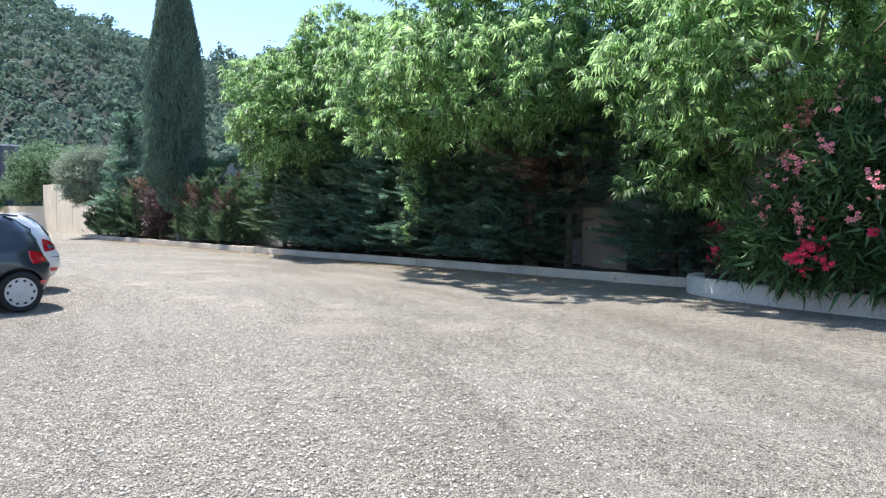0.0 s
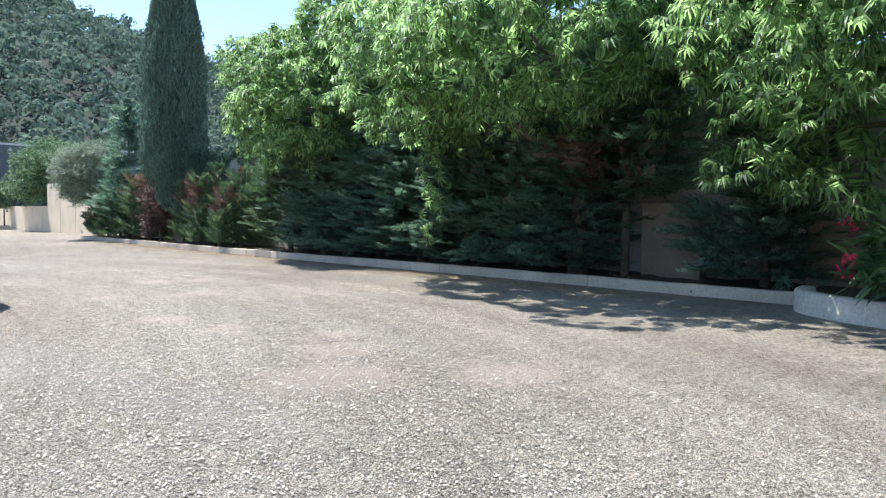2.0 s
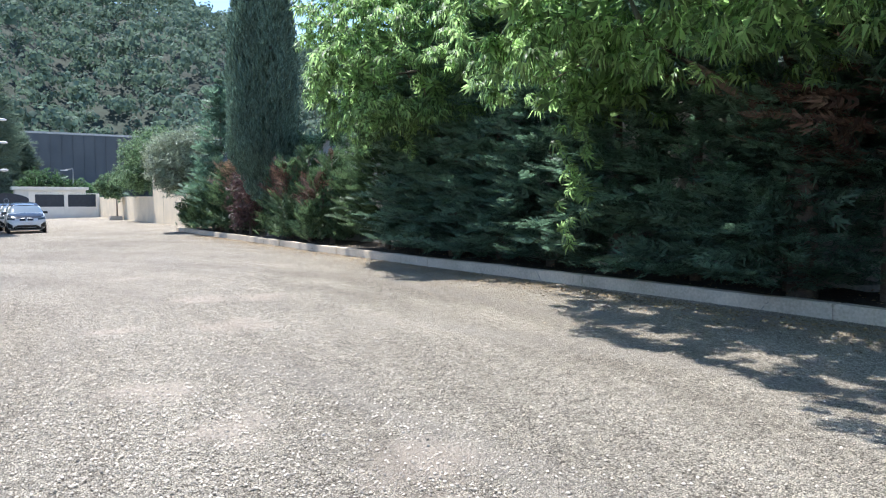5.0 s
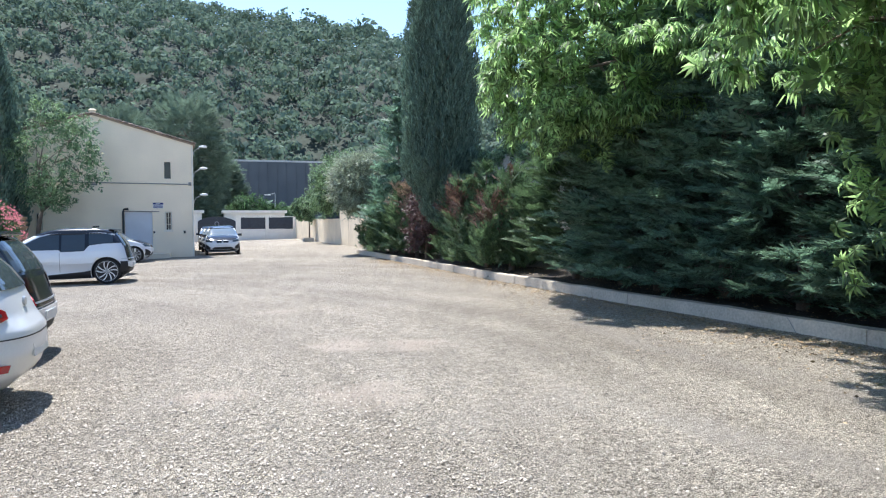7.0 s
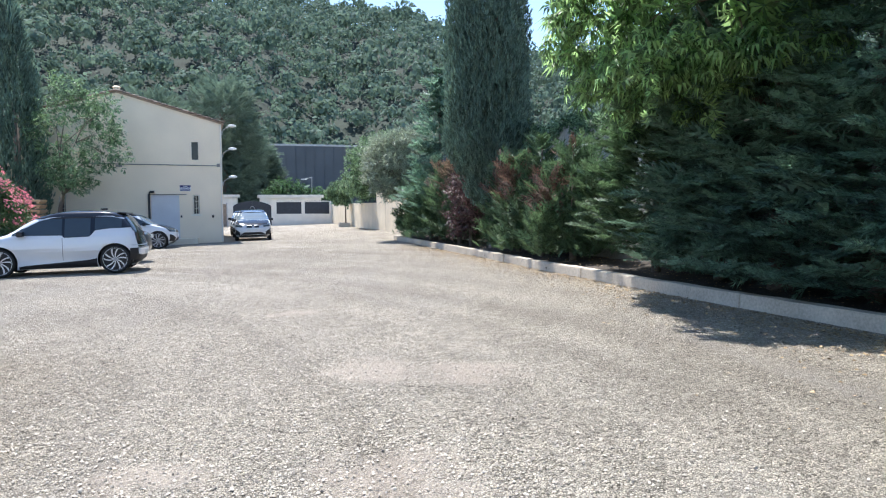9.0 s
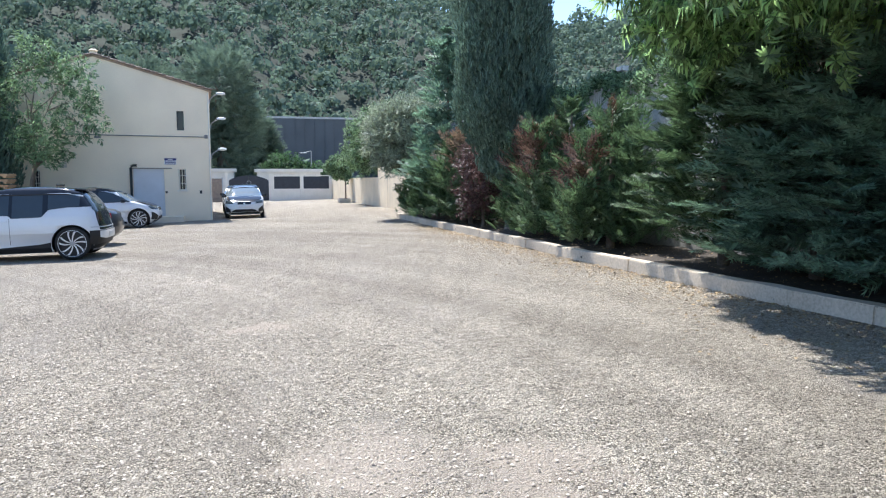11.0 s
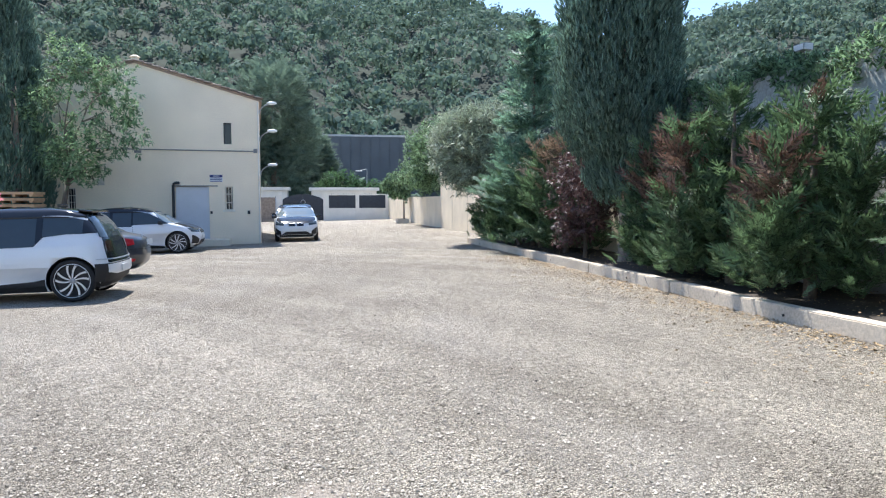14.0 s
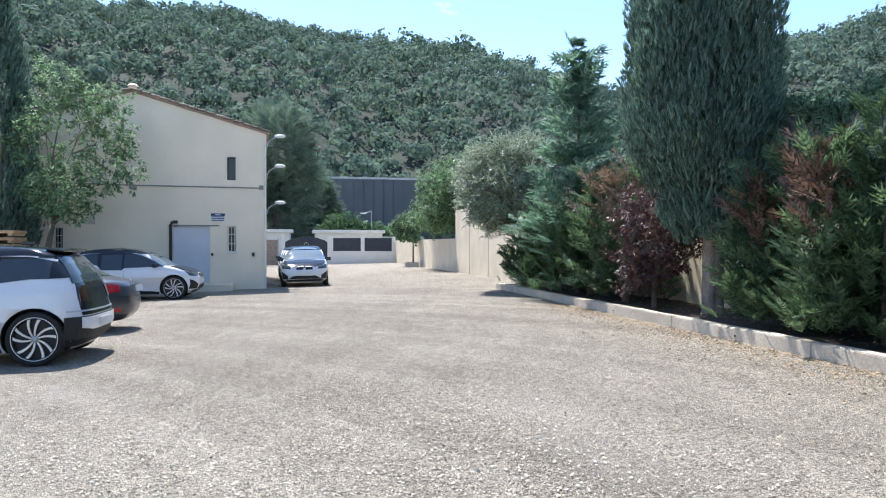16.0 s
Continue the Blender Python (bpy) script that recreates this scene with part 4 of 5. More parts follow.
def conifer(name, x, y, z, h, w, n, size, seed, label, material=None, base=0.35, point=0.55, rise=.45, trunk_r=0.09, wob=.15, patches=(), category="conifer", leaders=1, facing=0.0, reach=.8, core=.5):
    """Feathery conifer of boughs and fronds. patches: (material, name, centre, radius) swaps of dead or light growth."""
    rng = np.random.default_rng(seed)
    t = thing(name, x, y, z, label, category)
    part("trunk", tube([(0, 0, -.2), (.02, .03, h * .4), (0, 0, h * .93)], [trunk_r, trunk_r * .7, .012], 8), BARK, t, smooth=True)
    tips = [(0, 0, h, w if leaders == 1 else w * .8)]
    for k in range(leaders - 1):
        q = k * 2.4 + rng.uniform(0, 1)
        tips.append((math.cos(q) * w * .55, math.sin(q) * w * .65, h * rng.uniform(.62, .95), w * rng.uniform(.45, .65)))
    got = []
    for tx, ty, th, tw in tips:
        m = int(n / len(tips) * (1.4 if tx == 0 else .9))
        P, D, up, S = boughs(th, tw, base, m, rng, point, rise, facing, wob, reach)
        got.append((P + np.array((tx, ty, 0)), D, up, S * size))
        if core:
            # the shaded inside of the tree
            A, B = column(th * .93, tw * .55, base * 1.1, int(m * core * .25), rng, point, .1)
            got.append((A + np.array((tx, ty, 0)), B + rng.normal(0, .4, B.shape) + np.array((0, 0, rise)), rng.normal(size=A.shape), np.full(len(A), size * 1.7)))
    P, D, up, S = (np.concatenate([g[i] for g in got]) for i in range(4))
    left = np.ones(len(P), bool)
    for m, pn, c, r in patches:
        d = np.linalg.norm((P - np.array(c)) / np.array(r), axis=1) + rng.normal(0, .3, len(P))
        k = left & (d < 1)
        if k.sum() > 3:
            V, F = spread_templates(FROND, P[k], D[k], S[k], rng, up[k])
            arrays(pn, V, F, m, t, label="")
            left &= ~k
    V, F = spread_templates(FROND, P[left], D[left], S[left], rng, up[left])
    arrays("foliage", V, F, material or THUJA, t)
    return t


def cypress(x, y, z, h, w, n, seed, label, base=2.0, trunk_r=.2, size=.22):
    rng = np.random.default_rng(seed)
    t = thing("cypress", x, y, z, label, "cypress")
    bm = bmesh.new()
    for k in range(5):
        a = k * 1.26
        o = Vector((math.cos(a), math.sin(a), 0)) * trunk_r * .42
        tube([o * 1.25 + Vector((0, 0, -.2)), o, o * .9 + Vector((0, 0, base + .6)), o * .5 + Vector((0, 0, h * .6))], [trunk_r * .68, trunk_r * .58, trunk_r * .48, .05], 8, bm)
    part("trunk", bm, BARK_GREY, t, smooth=True)
    u = rng.random(n)
    zz = base + (h - base) * u
    s = u
    zz = zz - .5 * rng.random(n) * (s < .05)
    rad = w * np.minimum(1, .5 + s * 3.6) * np.clip(1 - s ** 2.6, 0, 1) ** .6
    a = rng.uniform(0, 2 * np.pi, n)
    rad = rad * (1 + .05 * np.sin(a * 4 + zz * 1.3) + .05 * np.sin(a * 7 - zz * 2.3) + .06 * np.sin(a * 17 + 2 * np.sin(zz * 1.9)) * np.sin(zz * 4.4 + a * 6)) * (1 - .2 * rng.random(n) ** 2)
    N = np.stack([np.cos(a), np.sin(a), np.zeros(n)], 1)
    P = np.stack([np.cos(a) * rad - .25 * np.minimum(1, s * 8), np.sin(a) * rad, zz], 1)
    D = N * .28 + np.array((0, 0, 1.0)) + rng.normal(0, .22, N.shape)
    core = P * np.array((.66, .66, 1)) + np.array((-.08, 0, 0))
    k = rng.random(n) < .14
    V, F = joined([spread_templates(WISP, P, D, size * rng.uniform(.6, 1.3, n), rng), spread_templates(WISP, core[k], D[k], size * 3.2, rng)])
    arrays("foliage", V, F, CYPRESS, t)
    return t


def oleander(x, y, z, lobes, n, seed, label, flowers):
    """Flowering shrub. flowers: (material, name, count, lowest, highest)."""
    rng = np.random.default_rng(seed)
    t = thing("oleander", x, y, z, label, "shrub")
    bm = bmesh.new()
    for l in lobes:
        tube([(rng.normal(0, .15), rng.normal(0, .15), -.1), tuple(np.array(l[0]) * .6), l[0]], [.035, .025, .012], 6, bm)
    part("stems", bm, BARK, t, smooth=True)
    P, N = lobes_points(lobes, n, rng, .7, 1.05)
    k = P[:, 2] > .3
    P, N = P[k], N[k]
    D = N * .8 + np.array((0, 0, .5)) + rng.normal(0, .35, N.shape)
    V, F = spread_templates(NARROW, P, D, .34 * rng.uniform(.7, 1.2, len(P)), rng)
    Pi, Ni = lobes_points(lobes, n // 2, rng, .3, .7)
    V, F = joined([(V, F), spread_templates(NARROW, Pi, Ni + rng.normal(0, .6, Ni.shape), .6, rng)])
    arrays("foliage", V, F, OLEANDER, t)
    pv = np.array([(0, 0, 0), (.6, .32, .12), (1, .12, .2), (1, -.12, .2), (.6, -.32, .12)], float)
    pf = np.array([(0, 1, 2), (0, 2, 3), (0, 3, 4)])
    for material, nm, count, lo, hi in flowers:
        Q, M = lobes_points([(c, np.array(r) + .24) for c, r in lobes], count * 14, rng, .97, 1.08)
        k = (Q[:, 2] > lo) & (Q[:, 2] < hi)
        Q, M = Q[k][:count], M[k][:count]
        pieces = []
        for q, m in zip(Q, M):
            heads = rng.integers(4, 11)
            for _ in range(heads):
                c = q + m * .06 + rng.normal(0, .06, 3)
                ax = unit(m + rng.normal(0, .5, 3) + np.array((0, 0, .3)))
                e1 = unit(np.cross(ax, rng.normal(size=3))); e2 = np.cross(ax, e1)
                ang = np.arange(5) * 1.2566
                D5 = np.cos(ang)[:, None] * e1 + np.sin(ang)[:, None] * e2 + ax * .25
                pieces.append(scatter(pv, pf, np.tile(c, (5, 1)), D5, np.full(5, rng.uniform(.034, .054)), rng, np.tile(ax, (5, 1))))
        if pieces:
            V, F = joined(pieces)
            arrays(nm, V, F, material, t)
    return t


def right_side():
    g = lambda x, y: G(x, y) + .2
    # broad-leaved trees over the hedge
    broadleaf("broadleaf_tree", 12.6, 4.4, g(12.6, 4.4), [((-1.0, .4, 3.4), (2.5, 2.2, 1.6)), ((-1.2, -1.8, 4.5), (2.3, 2.0, 1.6)), ((.3, 0, 5.2), (2.5, 2.6, 1.7)), ((-.9, 1.5, 2.2), (1.4, 1.0, 1.3)), ((-.5, -3.5, 4.8), (2.5, 2.2, 1.7))],
              5700, .19, 1, "large broad-leaved tree with drooping bright green leaves over the planter", LEAF_BRIGHT, ROSETTE, strands=6, strand_len=.6, clumps=170, inner=.08, umbrella=True)
    broadleaf("broadleaf_tree", 13.0, 10.9, g(13, 10.9), [((-1.7, -.6, 3.8), (2.7, 2.7, 1.35)), ((-1.5, 1.7, 3.9), (2.3, 2.0, 1.35)), ((-.3, .3, 5.6), (2.8, 3.4, 1.9)), ((.3, -2.4, 4.7), (2.4, 1.9, 1.9)), ((-.9, 2.8, 3.2), (1.5, 1.3, 1.0))],
              6000, .19, 2, "large broad-leaved tree with drooping bright green leaves above the hedge", LEAF_BRIGHT, ROSETTE, strands=7, strand_len=.6, clumps=210, inner=.08, umbrella=True, hung=[(-1.6, 2.7, 2.7, .5), (-1.5, 2.5, 2.7, 1.2)])
    broadleaf("broadleaf_tree", 13.2, 19.2, g(13.2, 19.2), [((-1.0, 0, 4.0), (2.0, 2.3, 1.6)), ((-.6, 1.6, 4.6), (2.0, 1.8, 2.0)), ((.4, -.3, 5.8), (1.8, 2.1, 1.7)), ((-.9, 1.7, 3.5), (1.5, 1.2, 1.2))],
              4500, .185, 3, "broad-leaved tree with pale green drooping leaves rising from the hedge", LEAF_BRIGHT, ROSETTE, strands=6, strand_len=.7, clumps=160, inner=.08, umbrella=True)
    # dark hedge conifers
    rng = random.Random(8)
    for i, y in enumerate((7.3, 9.95, 11.2, 12.7, 14.3, 16.0, 17.6, 19.2, 20.6)):
        conifer("hedge_conifer", 13.2, y, g(13.2, y), rng.uniform(4.9, 5.7), 1.3 if i == 0 else 1.48, 1800, .38, 30 + i, "dark green feathery hedge conifer with drooping sprays" if i != 1 else "dark hedge conifer bare and dry below its crown", base=1.5 if i == 1 else .06, point=.42, rise=.3, wob=.24,
                patches=[(DEAD_NEEDLE, "dead_foliage", (-1.0, .3, 2.0), (.8, 1.0, .5))] if i == 1 else (), facing=.9, reach=.9, core=.35)
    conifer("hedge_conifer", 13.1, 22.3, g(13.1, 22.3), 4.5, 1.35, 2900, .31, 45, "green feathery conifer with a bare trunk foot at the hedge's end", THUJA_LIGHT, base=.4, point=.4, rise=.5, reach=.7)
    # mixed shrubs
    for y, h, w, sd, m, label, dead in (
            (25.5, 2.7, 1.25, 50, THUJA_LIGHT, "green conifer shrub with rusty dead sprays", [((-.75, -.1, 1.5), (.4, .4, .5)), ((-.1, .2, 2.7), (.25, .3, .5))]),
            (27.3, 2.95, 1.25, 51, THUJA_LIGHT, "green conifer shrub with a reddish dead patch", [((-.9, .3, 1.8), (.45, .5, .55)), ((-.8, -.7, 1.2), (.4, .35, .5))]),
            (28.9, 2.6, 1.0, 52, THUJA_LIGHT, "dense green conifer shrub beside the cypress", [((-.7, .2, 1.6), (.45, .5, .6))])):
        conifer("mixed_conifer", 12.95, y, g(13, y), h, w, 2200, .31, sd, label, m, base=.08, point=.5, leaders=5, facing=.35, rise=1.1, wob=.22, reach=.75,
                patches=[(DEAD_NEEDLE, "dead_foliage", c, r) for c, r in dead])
    cypress(13.15, 31.4, g(13.2, 31.4), 11.8, 1.3, 26000, 60, "tall dark green Italian cypress with a fluted grey trunk", base=1.6, size=.165)
    broadleaf("red_shrub", 12.85, 33.0, g(12.8, 33), [((0, 0, 1.25), (.75, .85, .9)), ((-.1, .4, 1.95), (.5, .55, .5)), ((0, -.7, 1.3), (.5, .55, .8)), ((.5, -.3, 1.9), (.5, .6, .5))], 1250, .16, 61, "dark purple-red leaved shrub between the conifers", RED_LEAF, SMALL, trunk_h=.5, r=.05, hang=.1, inner=.2, lo=.6, clumps=26)
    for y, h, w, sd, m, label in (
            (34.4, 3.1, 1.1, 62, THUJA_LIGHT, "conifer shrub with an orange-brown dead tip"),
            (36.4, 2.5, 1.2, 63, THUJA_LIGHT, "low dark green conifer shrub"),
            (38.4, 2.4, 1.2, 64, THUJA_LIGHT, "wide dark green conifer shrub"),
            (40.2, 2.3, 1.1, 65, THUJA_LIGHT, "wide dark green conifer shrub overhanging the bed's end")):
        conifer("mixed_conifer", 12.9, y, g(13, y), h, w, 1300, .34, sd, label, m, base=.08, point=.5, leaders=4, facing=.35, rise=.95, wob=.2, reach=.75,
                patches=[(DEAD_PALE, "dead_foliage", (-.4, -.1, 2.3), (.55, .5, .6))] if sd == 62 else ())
    conifer("fir_tree", 13.0, 37.4, g(13, 37.4), 6.6, 1.8, 1100, .46, 66, "dark green fir with tiered branches and a thin leader", THUJA, base=1.0, point=1.0, rise=.45, wob=.45, reach=1.0, core=.4)
    broadleaf("olive_tree", 12.9, 41.6, g(13, 41.6), [((-.6, .2, 3.3), (1.35, 1.3, 1.0)), ((-1.0, -.6, 2.7), (.95, .9, .8)), ((.1, .6, 3.8), (1.0, 1.0, .7))], 2300, .34, 67, "silvery grey-green olive tree leaning over the bed", OLIVE, NARROW, trunk_h=1.8, r=.12, hang=.3, lean=(-.2, 0))
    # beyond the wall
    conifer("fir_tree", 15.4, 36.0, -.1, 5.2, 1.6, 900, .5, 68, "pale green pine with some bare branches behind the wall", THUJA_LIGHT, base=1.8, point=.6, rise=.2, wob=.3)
    broadleaf("broadleaf_tree", 15.8, 61, -.3, [((-.9, 0, 4.4), (2.4, 2.6, 1.7)), ((-1.1, 2.5, 3.8), (1.8, 2.2, 1.3)), ((.3, -2, 4.8), (2.2, 2.2, 1.7)), ((-.6, 1.6, 5.6), (1.8, 1.8, 1.1))], 3600, .36, 69, "leafy green tree spilling over the low wall", LEAF_PALE, SMALL, trunk_h=2.0, hang=.2, clumps=60)
    broadleaf("young_tree", 13.55, 70, G(13.5, 70), [((-.1, 0, 2.5), (.9, .9, .6)), ((-.6, .3, 3.0), (.8, .8, .6)), ((.2, -.3, 3.1), (.7, .7, .6))], 900, .34, 70, "young green tree against the low wall", LEAF_PALE, SMALL, trunk_h=1.9, r=.06, hang=.2, clumps=12, lo=.4, inner=.1)
    s = thing("tree_tub", 13.35, 69.3, G(13.4, 69.3), "low white concrete tub at the tree's foot", "planter")
    part("tub", box(-.45, -.4, 0, .45, .4, .32, .03), PLANTER, s)
    part("soil", box(-.38, -.33, .321, .38, .33, .33), SOIL, s)
    broadleaf("shrub_mass", 12.0, 101, -.6, [((-1.5, 0, 3.0), (2.8, 1.8, 1.9)), ((1.5, .5, 2.7), (2.4, 1.6, 1.6)), ((-3.0, 0, 2.3), (1.8, 1.5, 1.4))], 900, .7, 71, "round green shrub mass beyond the fence", LEAF_DARK, SMALL, clumps=40, trunk_h=1.2, r=.1, hang=0)
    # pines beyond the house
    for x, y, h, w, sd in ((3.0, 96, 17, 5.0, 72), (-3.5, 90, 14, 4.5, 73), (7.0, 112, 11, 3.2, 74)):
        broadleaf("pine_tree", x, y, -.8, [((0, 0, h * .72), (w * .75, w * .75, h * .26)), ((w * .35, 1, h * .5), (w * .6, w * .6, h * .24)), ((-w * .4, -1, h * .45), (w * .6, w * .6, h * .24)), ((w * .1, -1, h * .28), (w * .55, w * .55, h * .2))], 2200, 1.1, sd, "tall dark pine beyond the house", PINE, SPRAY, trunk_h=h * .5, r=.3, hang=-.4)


def vine():
    rng = np.random.default_rng(80)
    n = 1000
    y = rng.uniform(23.8, 33.5, n)
    x = 14.2 + rng.normal(0, .16, n)
    z = 3.62 + .12 * np.sin(y * 2.3) + rng.normal(0, .08, n) - (rng.random(n) < .3) * rng.random(n) * .7 * (.5 + .5 * np.sin(y * 1.7))
    x = np.where(z < 3.5, 14.05 + rng.normal(0, .03, n), x)
    P = np.stack([x, y, z], 1)
    V, F = spread_templates(SMALL, P, rng.normal(size=(n, 3)) + np.array((-.5, 0, .2)), .21, rng)
    v = thing("climbing_vine", 0, 0, 0, "light green vine trailing along the wall top", "vine")
    arrays("foliage", V, F, LEAF_PALE, v)
    ys = np.linspace(23.9, 33.4, 30)
    part("stem", tube([(14.2 + .05 * math.sin(q * 3), q, 3.64 + .03 * math.sin(q * 5)) for q in ys], .018, 6), BARK, v, smooth=True)
    f = thing("floodlight", 14.2, 27.4, 3.6, "small grey floodlight on a post above the wall", "lamp")
    part("post", tube([(0, 0, -.1), (0, 0, .28)], .025, 6), METAL_GREY, f)
    part("head", box(-.1, -.13, .26, .06, .13, .37, .015), METAL_GREY, f)
    part("lens", box(-.108, -.11, .275, -.102, .11, .355), LAMP_WHITE, f)


def corner_oleanders():
    g = G(11.2, 4.2) + .23
    oleander(11.4, 2.9, g, [((-.8, .1, 1.6), (.85, .85, .85)), ((-.7, .8, 1.3), (.6, .55, .6)), ((-.6, -1.0, 1.9), (.9, .9, .9)), ((-.3, .1, 2.3), (.8, .8, .6))], 1900, 90, "tall oleander with clusters of pale pink flowers", [(PINK, "pink_blossom", 170, 1.0, 3.2)])
    oleander(11.25, 4.0, g, [((-.55, -.2, .75), (.6, .7, .4)), ((-.2, .6, .6), (.45, .45, .35)), ((-.6, -1.2, .75), (.55, .75, .4))], 800, 91, "low oleander with bright red flowers in the planter", [(RED_PETAL, "red_blossom", 34, .3, 1.4)])


def litter():
    rng = np.random.default_rng(77)
    n = 14000
    y = rng.uniform(9, 36, n)
    x = 12.0 - rng.gamma(1.2, .36, n)
    x = np.where(rng.random(n) < .18, rng.uniform(12.4, 13.9, n), x)
    z = G(x, y) + np.where(x > 12.3, .17, .006)
    v = np.array([(0, 0, 0), (.5, .3, .12), (.5, -.3, .1), (1, 0, .02)], float)
    f = np.array([(0, 2, 1), (1, 2, 3)])
    a = rng.uniform(0, 6.3, n)
    V, F = scatter(v, f, np.stack([x, y, z], 1), np.stack([np.cos(a), np.sin(a), np.zeros(n)], 1), rng.uniform(.015, .05, n), rng, np.tile((0., 0, 1), (n, 1)) + rng.normal(0, .4, (n, 3)))
    tagged(arrays("leaf_litter", V, F, LITTER), "dry tan leaf litter scattered along the kerb", "litter", kind="stuff")


def left_side():
    cypress(-3.75, 45.2, G(-3.3, 44), 10.5, 1.45, 6500, 95, "tall dark cypress beside the house", base=.6)
    broadleaf("broadleaf_tree", -2.15, 44.4, G(-2.1, 44.4), [((.9, -.2, 4.6), (1.5, 1.3, 1.3)), ((1.6, -.2, 5.6), (1.1, 1.1, 1.0)), ((.6, 0, 6.3), (1.2, 1.2, 1.1)), ((1.9, -.3, 4.2), (.9, .9, .8)), ((.2, -.3, 5.2), (1.0, 1.0, 1.2)), ((.9, -.5, 3.4), (1.1, .9, .7))], 1050, .28, 96, "slender green tree with forked trunk before the house", LEAF_PALE, SMALL, trunk_h=2.4, r=.1, hang=.1, lean=(.3, 0), inner=.08, lo=.35, clumps=34)
    oleander(-2.35, 35.9, G(-2.3, 36), [((0, 0, 1.5), (1.2, 1.1, 1.1)), ((-.6, .2, 2.4), (1.0, 1.0, .9)), ((.45, -.2, 1.3), (.9, .9, .8)), ((-.1, -.3, 2.3), (.8, .8, .7))], 1100, 97, "large oleander thick with pink blossom", [(PINK, "pink_blossom", 300, .5, 3.8)])
    f = thing("wooden_crate_stack", -2.75, 42.6, G(-2.7, 42.6), "stack of pale wooden pallets against the hedge", "pallets")
    for k in range(11):
        z = k * .2
        part("board", box(-.6, -.5, z + .07, .6, .5, z + .155), WOOD_PALE, f)
        for xx in (-.55, -.05, .45):
            part("block", box(xx, -.49, z, xx + .1, .49, z + .069), WOOD_PALE, f)


right_side(); vine(); corner_oleanders(); left_side(); pebbles(); litter()


# ---- parked cars ----
CAR_WHITE = mat("car_white", (0.72, 0.73, 0.74), rough=0.3, vary=0.03, scale=1, bump=0, coat=0.6)
CAR_BLACK = mat("car_black", (0.016, 0.019, 0.025), rough=0.12, vary=0.1, scale=1, bump=0)
CAR_BLUE = mat("car_blue_grey", (0.022, 0.03, 0.042), rough=0.3, vary=0.08, scale=1, bump=0, coat=0.6)
CAR_GREY = mat("car_dark_grey", (0.045, 0.048, 0.055), rough=0.3, vary=0.08, scale=1, bump=0, coat=0.6)
CAR_SILVER = mat("car_silver", (0.50, 0.52, 0.54), rough=0.3, metal=0.3, vary=0.05, bump=0, coat=0.5)
# base lifted to blue-grey for reflections and the view through the glass
CAR_GLASS = mat("car_glass", (0.045, 0.06, 0.07), rough=0.04, vary=0.05, bump=0, spec=0.5)
# paler blue-grey base colour stands for sky mirrored in the windscreen
SCREEN_SKY_TINT = mat("windscreen_sky_tint", (0.14, 0.18, 0.20), rough=0.04, vary=0.05, bump=0, spec=1.0, coat=1.0)
TRIM = mat("black_trim", (0.02, 0.02, 0.021), rough=0.6, vary=0.1, bump=0.02)
RUBBER = mat("tyre_rubber", (0.022, 0.021, 0.02), rough=0.85, vary=0.2, scale=12, bump=0.1)
ALLOY = mat("alloy", (0.62, 0.63, 0.65), rough=0.3, metal=0.7, vary=0.05, bump=0)
HUBCAP = mat("hubcap", (0.48, 0.47, 0.45), rough=0.5, metal=0.2, vary=0.12, bump=0.02)
TAIL_RED = mat("tail_red", (0.42, 0.012, 0.02), rough=0.15, vary=0.1, bump=0, coat=0.8)
TAIL_DARK = mat("tail_dark_red", (0.045, 0.006, 0.009), rough=0.1, vary=0.1, bump=0, coat=0.8)
LAMP_GLASS = mat("lamp_glass", (0.12, 0.13, 0.145), rough=0.08, vary=0.1, bump=0, coat=0.8)
PLATE = mat("plate", (0.70, 0.70, 0.68), rough=0.4, vary=0.05, bump=0)


class Shell:
    """A car's outer skin: at each height a rounded outline between rear and front, half as wide as wide(z)."""

    def __init__(self, rear, front, wide, n=5.0, m=3.0):
        self.tabs, self.n, self.m, self.widest = (rear, front, wide), n, m, max(p[1] for p in wide)

    def at(self, z):
        return [np.interp(z, [p[0] for p in t], [p[1] for p in t]) for t in self.tabs]

    def side(self, x, z):
        r, f, w = self.at(z)
        q = min(1, abs(x - (r + f) / 2) / max((f - r) / 2, 1e-4))
        return w * max(0, 1 - q ** self.n) ** (1 / self.m)

    def end(self, y, z, front):
        r, f, w = self.at(z)
        q = min(1, abs(y) / max(w, 1e-4))
        a = (f - r) / 2 * max(0, 1 - q ** self.m) ** (1 / self.n)
        return (r + f) / 2 + (a if front else -a)

    def ring(self, z, grow=0.0, count=112):
        r, f, w = self.at(z)
        a, c = (f - r) / 2 + grow, (r + f) / 2
        w += grow
        out = []
        for k in range(count):
            t = 2 * math.pi * (k + .5) / count
            cx, sy = math.cos(t), math.sin(t)
            out.append((c + a * math.copysign(abs(cx) ** (2 / self.n), cx), w * math.copysign(abs(sy) ** (2 / self.m), sy), z))
        return out

    def stack(self, zs, grow=0.0):
        bm = bmesh.new()
        rings = [[bm.verts.new(p) for p in self.ring(z, grow)] for z in zs]
        for a, b in zip(rings, rings[1:]):
            for k in range(len(a)):
                j = (k + 1) % len(a)
                bm.faces.new((a[k], a[j], b[j], b[k]))
        bm.faces.new(rings[0][::-1]); bm.faces.new(rings[-1])
        return bm


def curve_at(pts, x):
    return float(np.interp(x, [p[0] for p in pts], [p[1] for p in pts]))


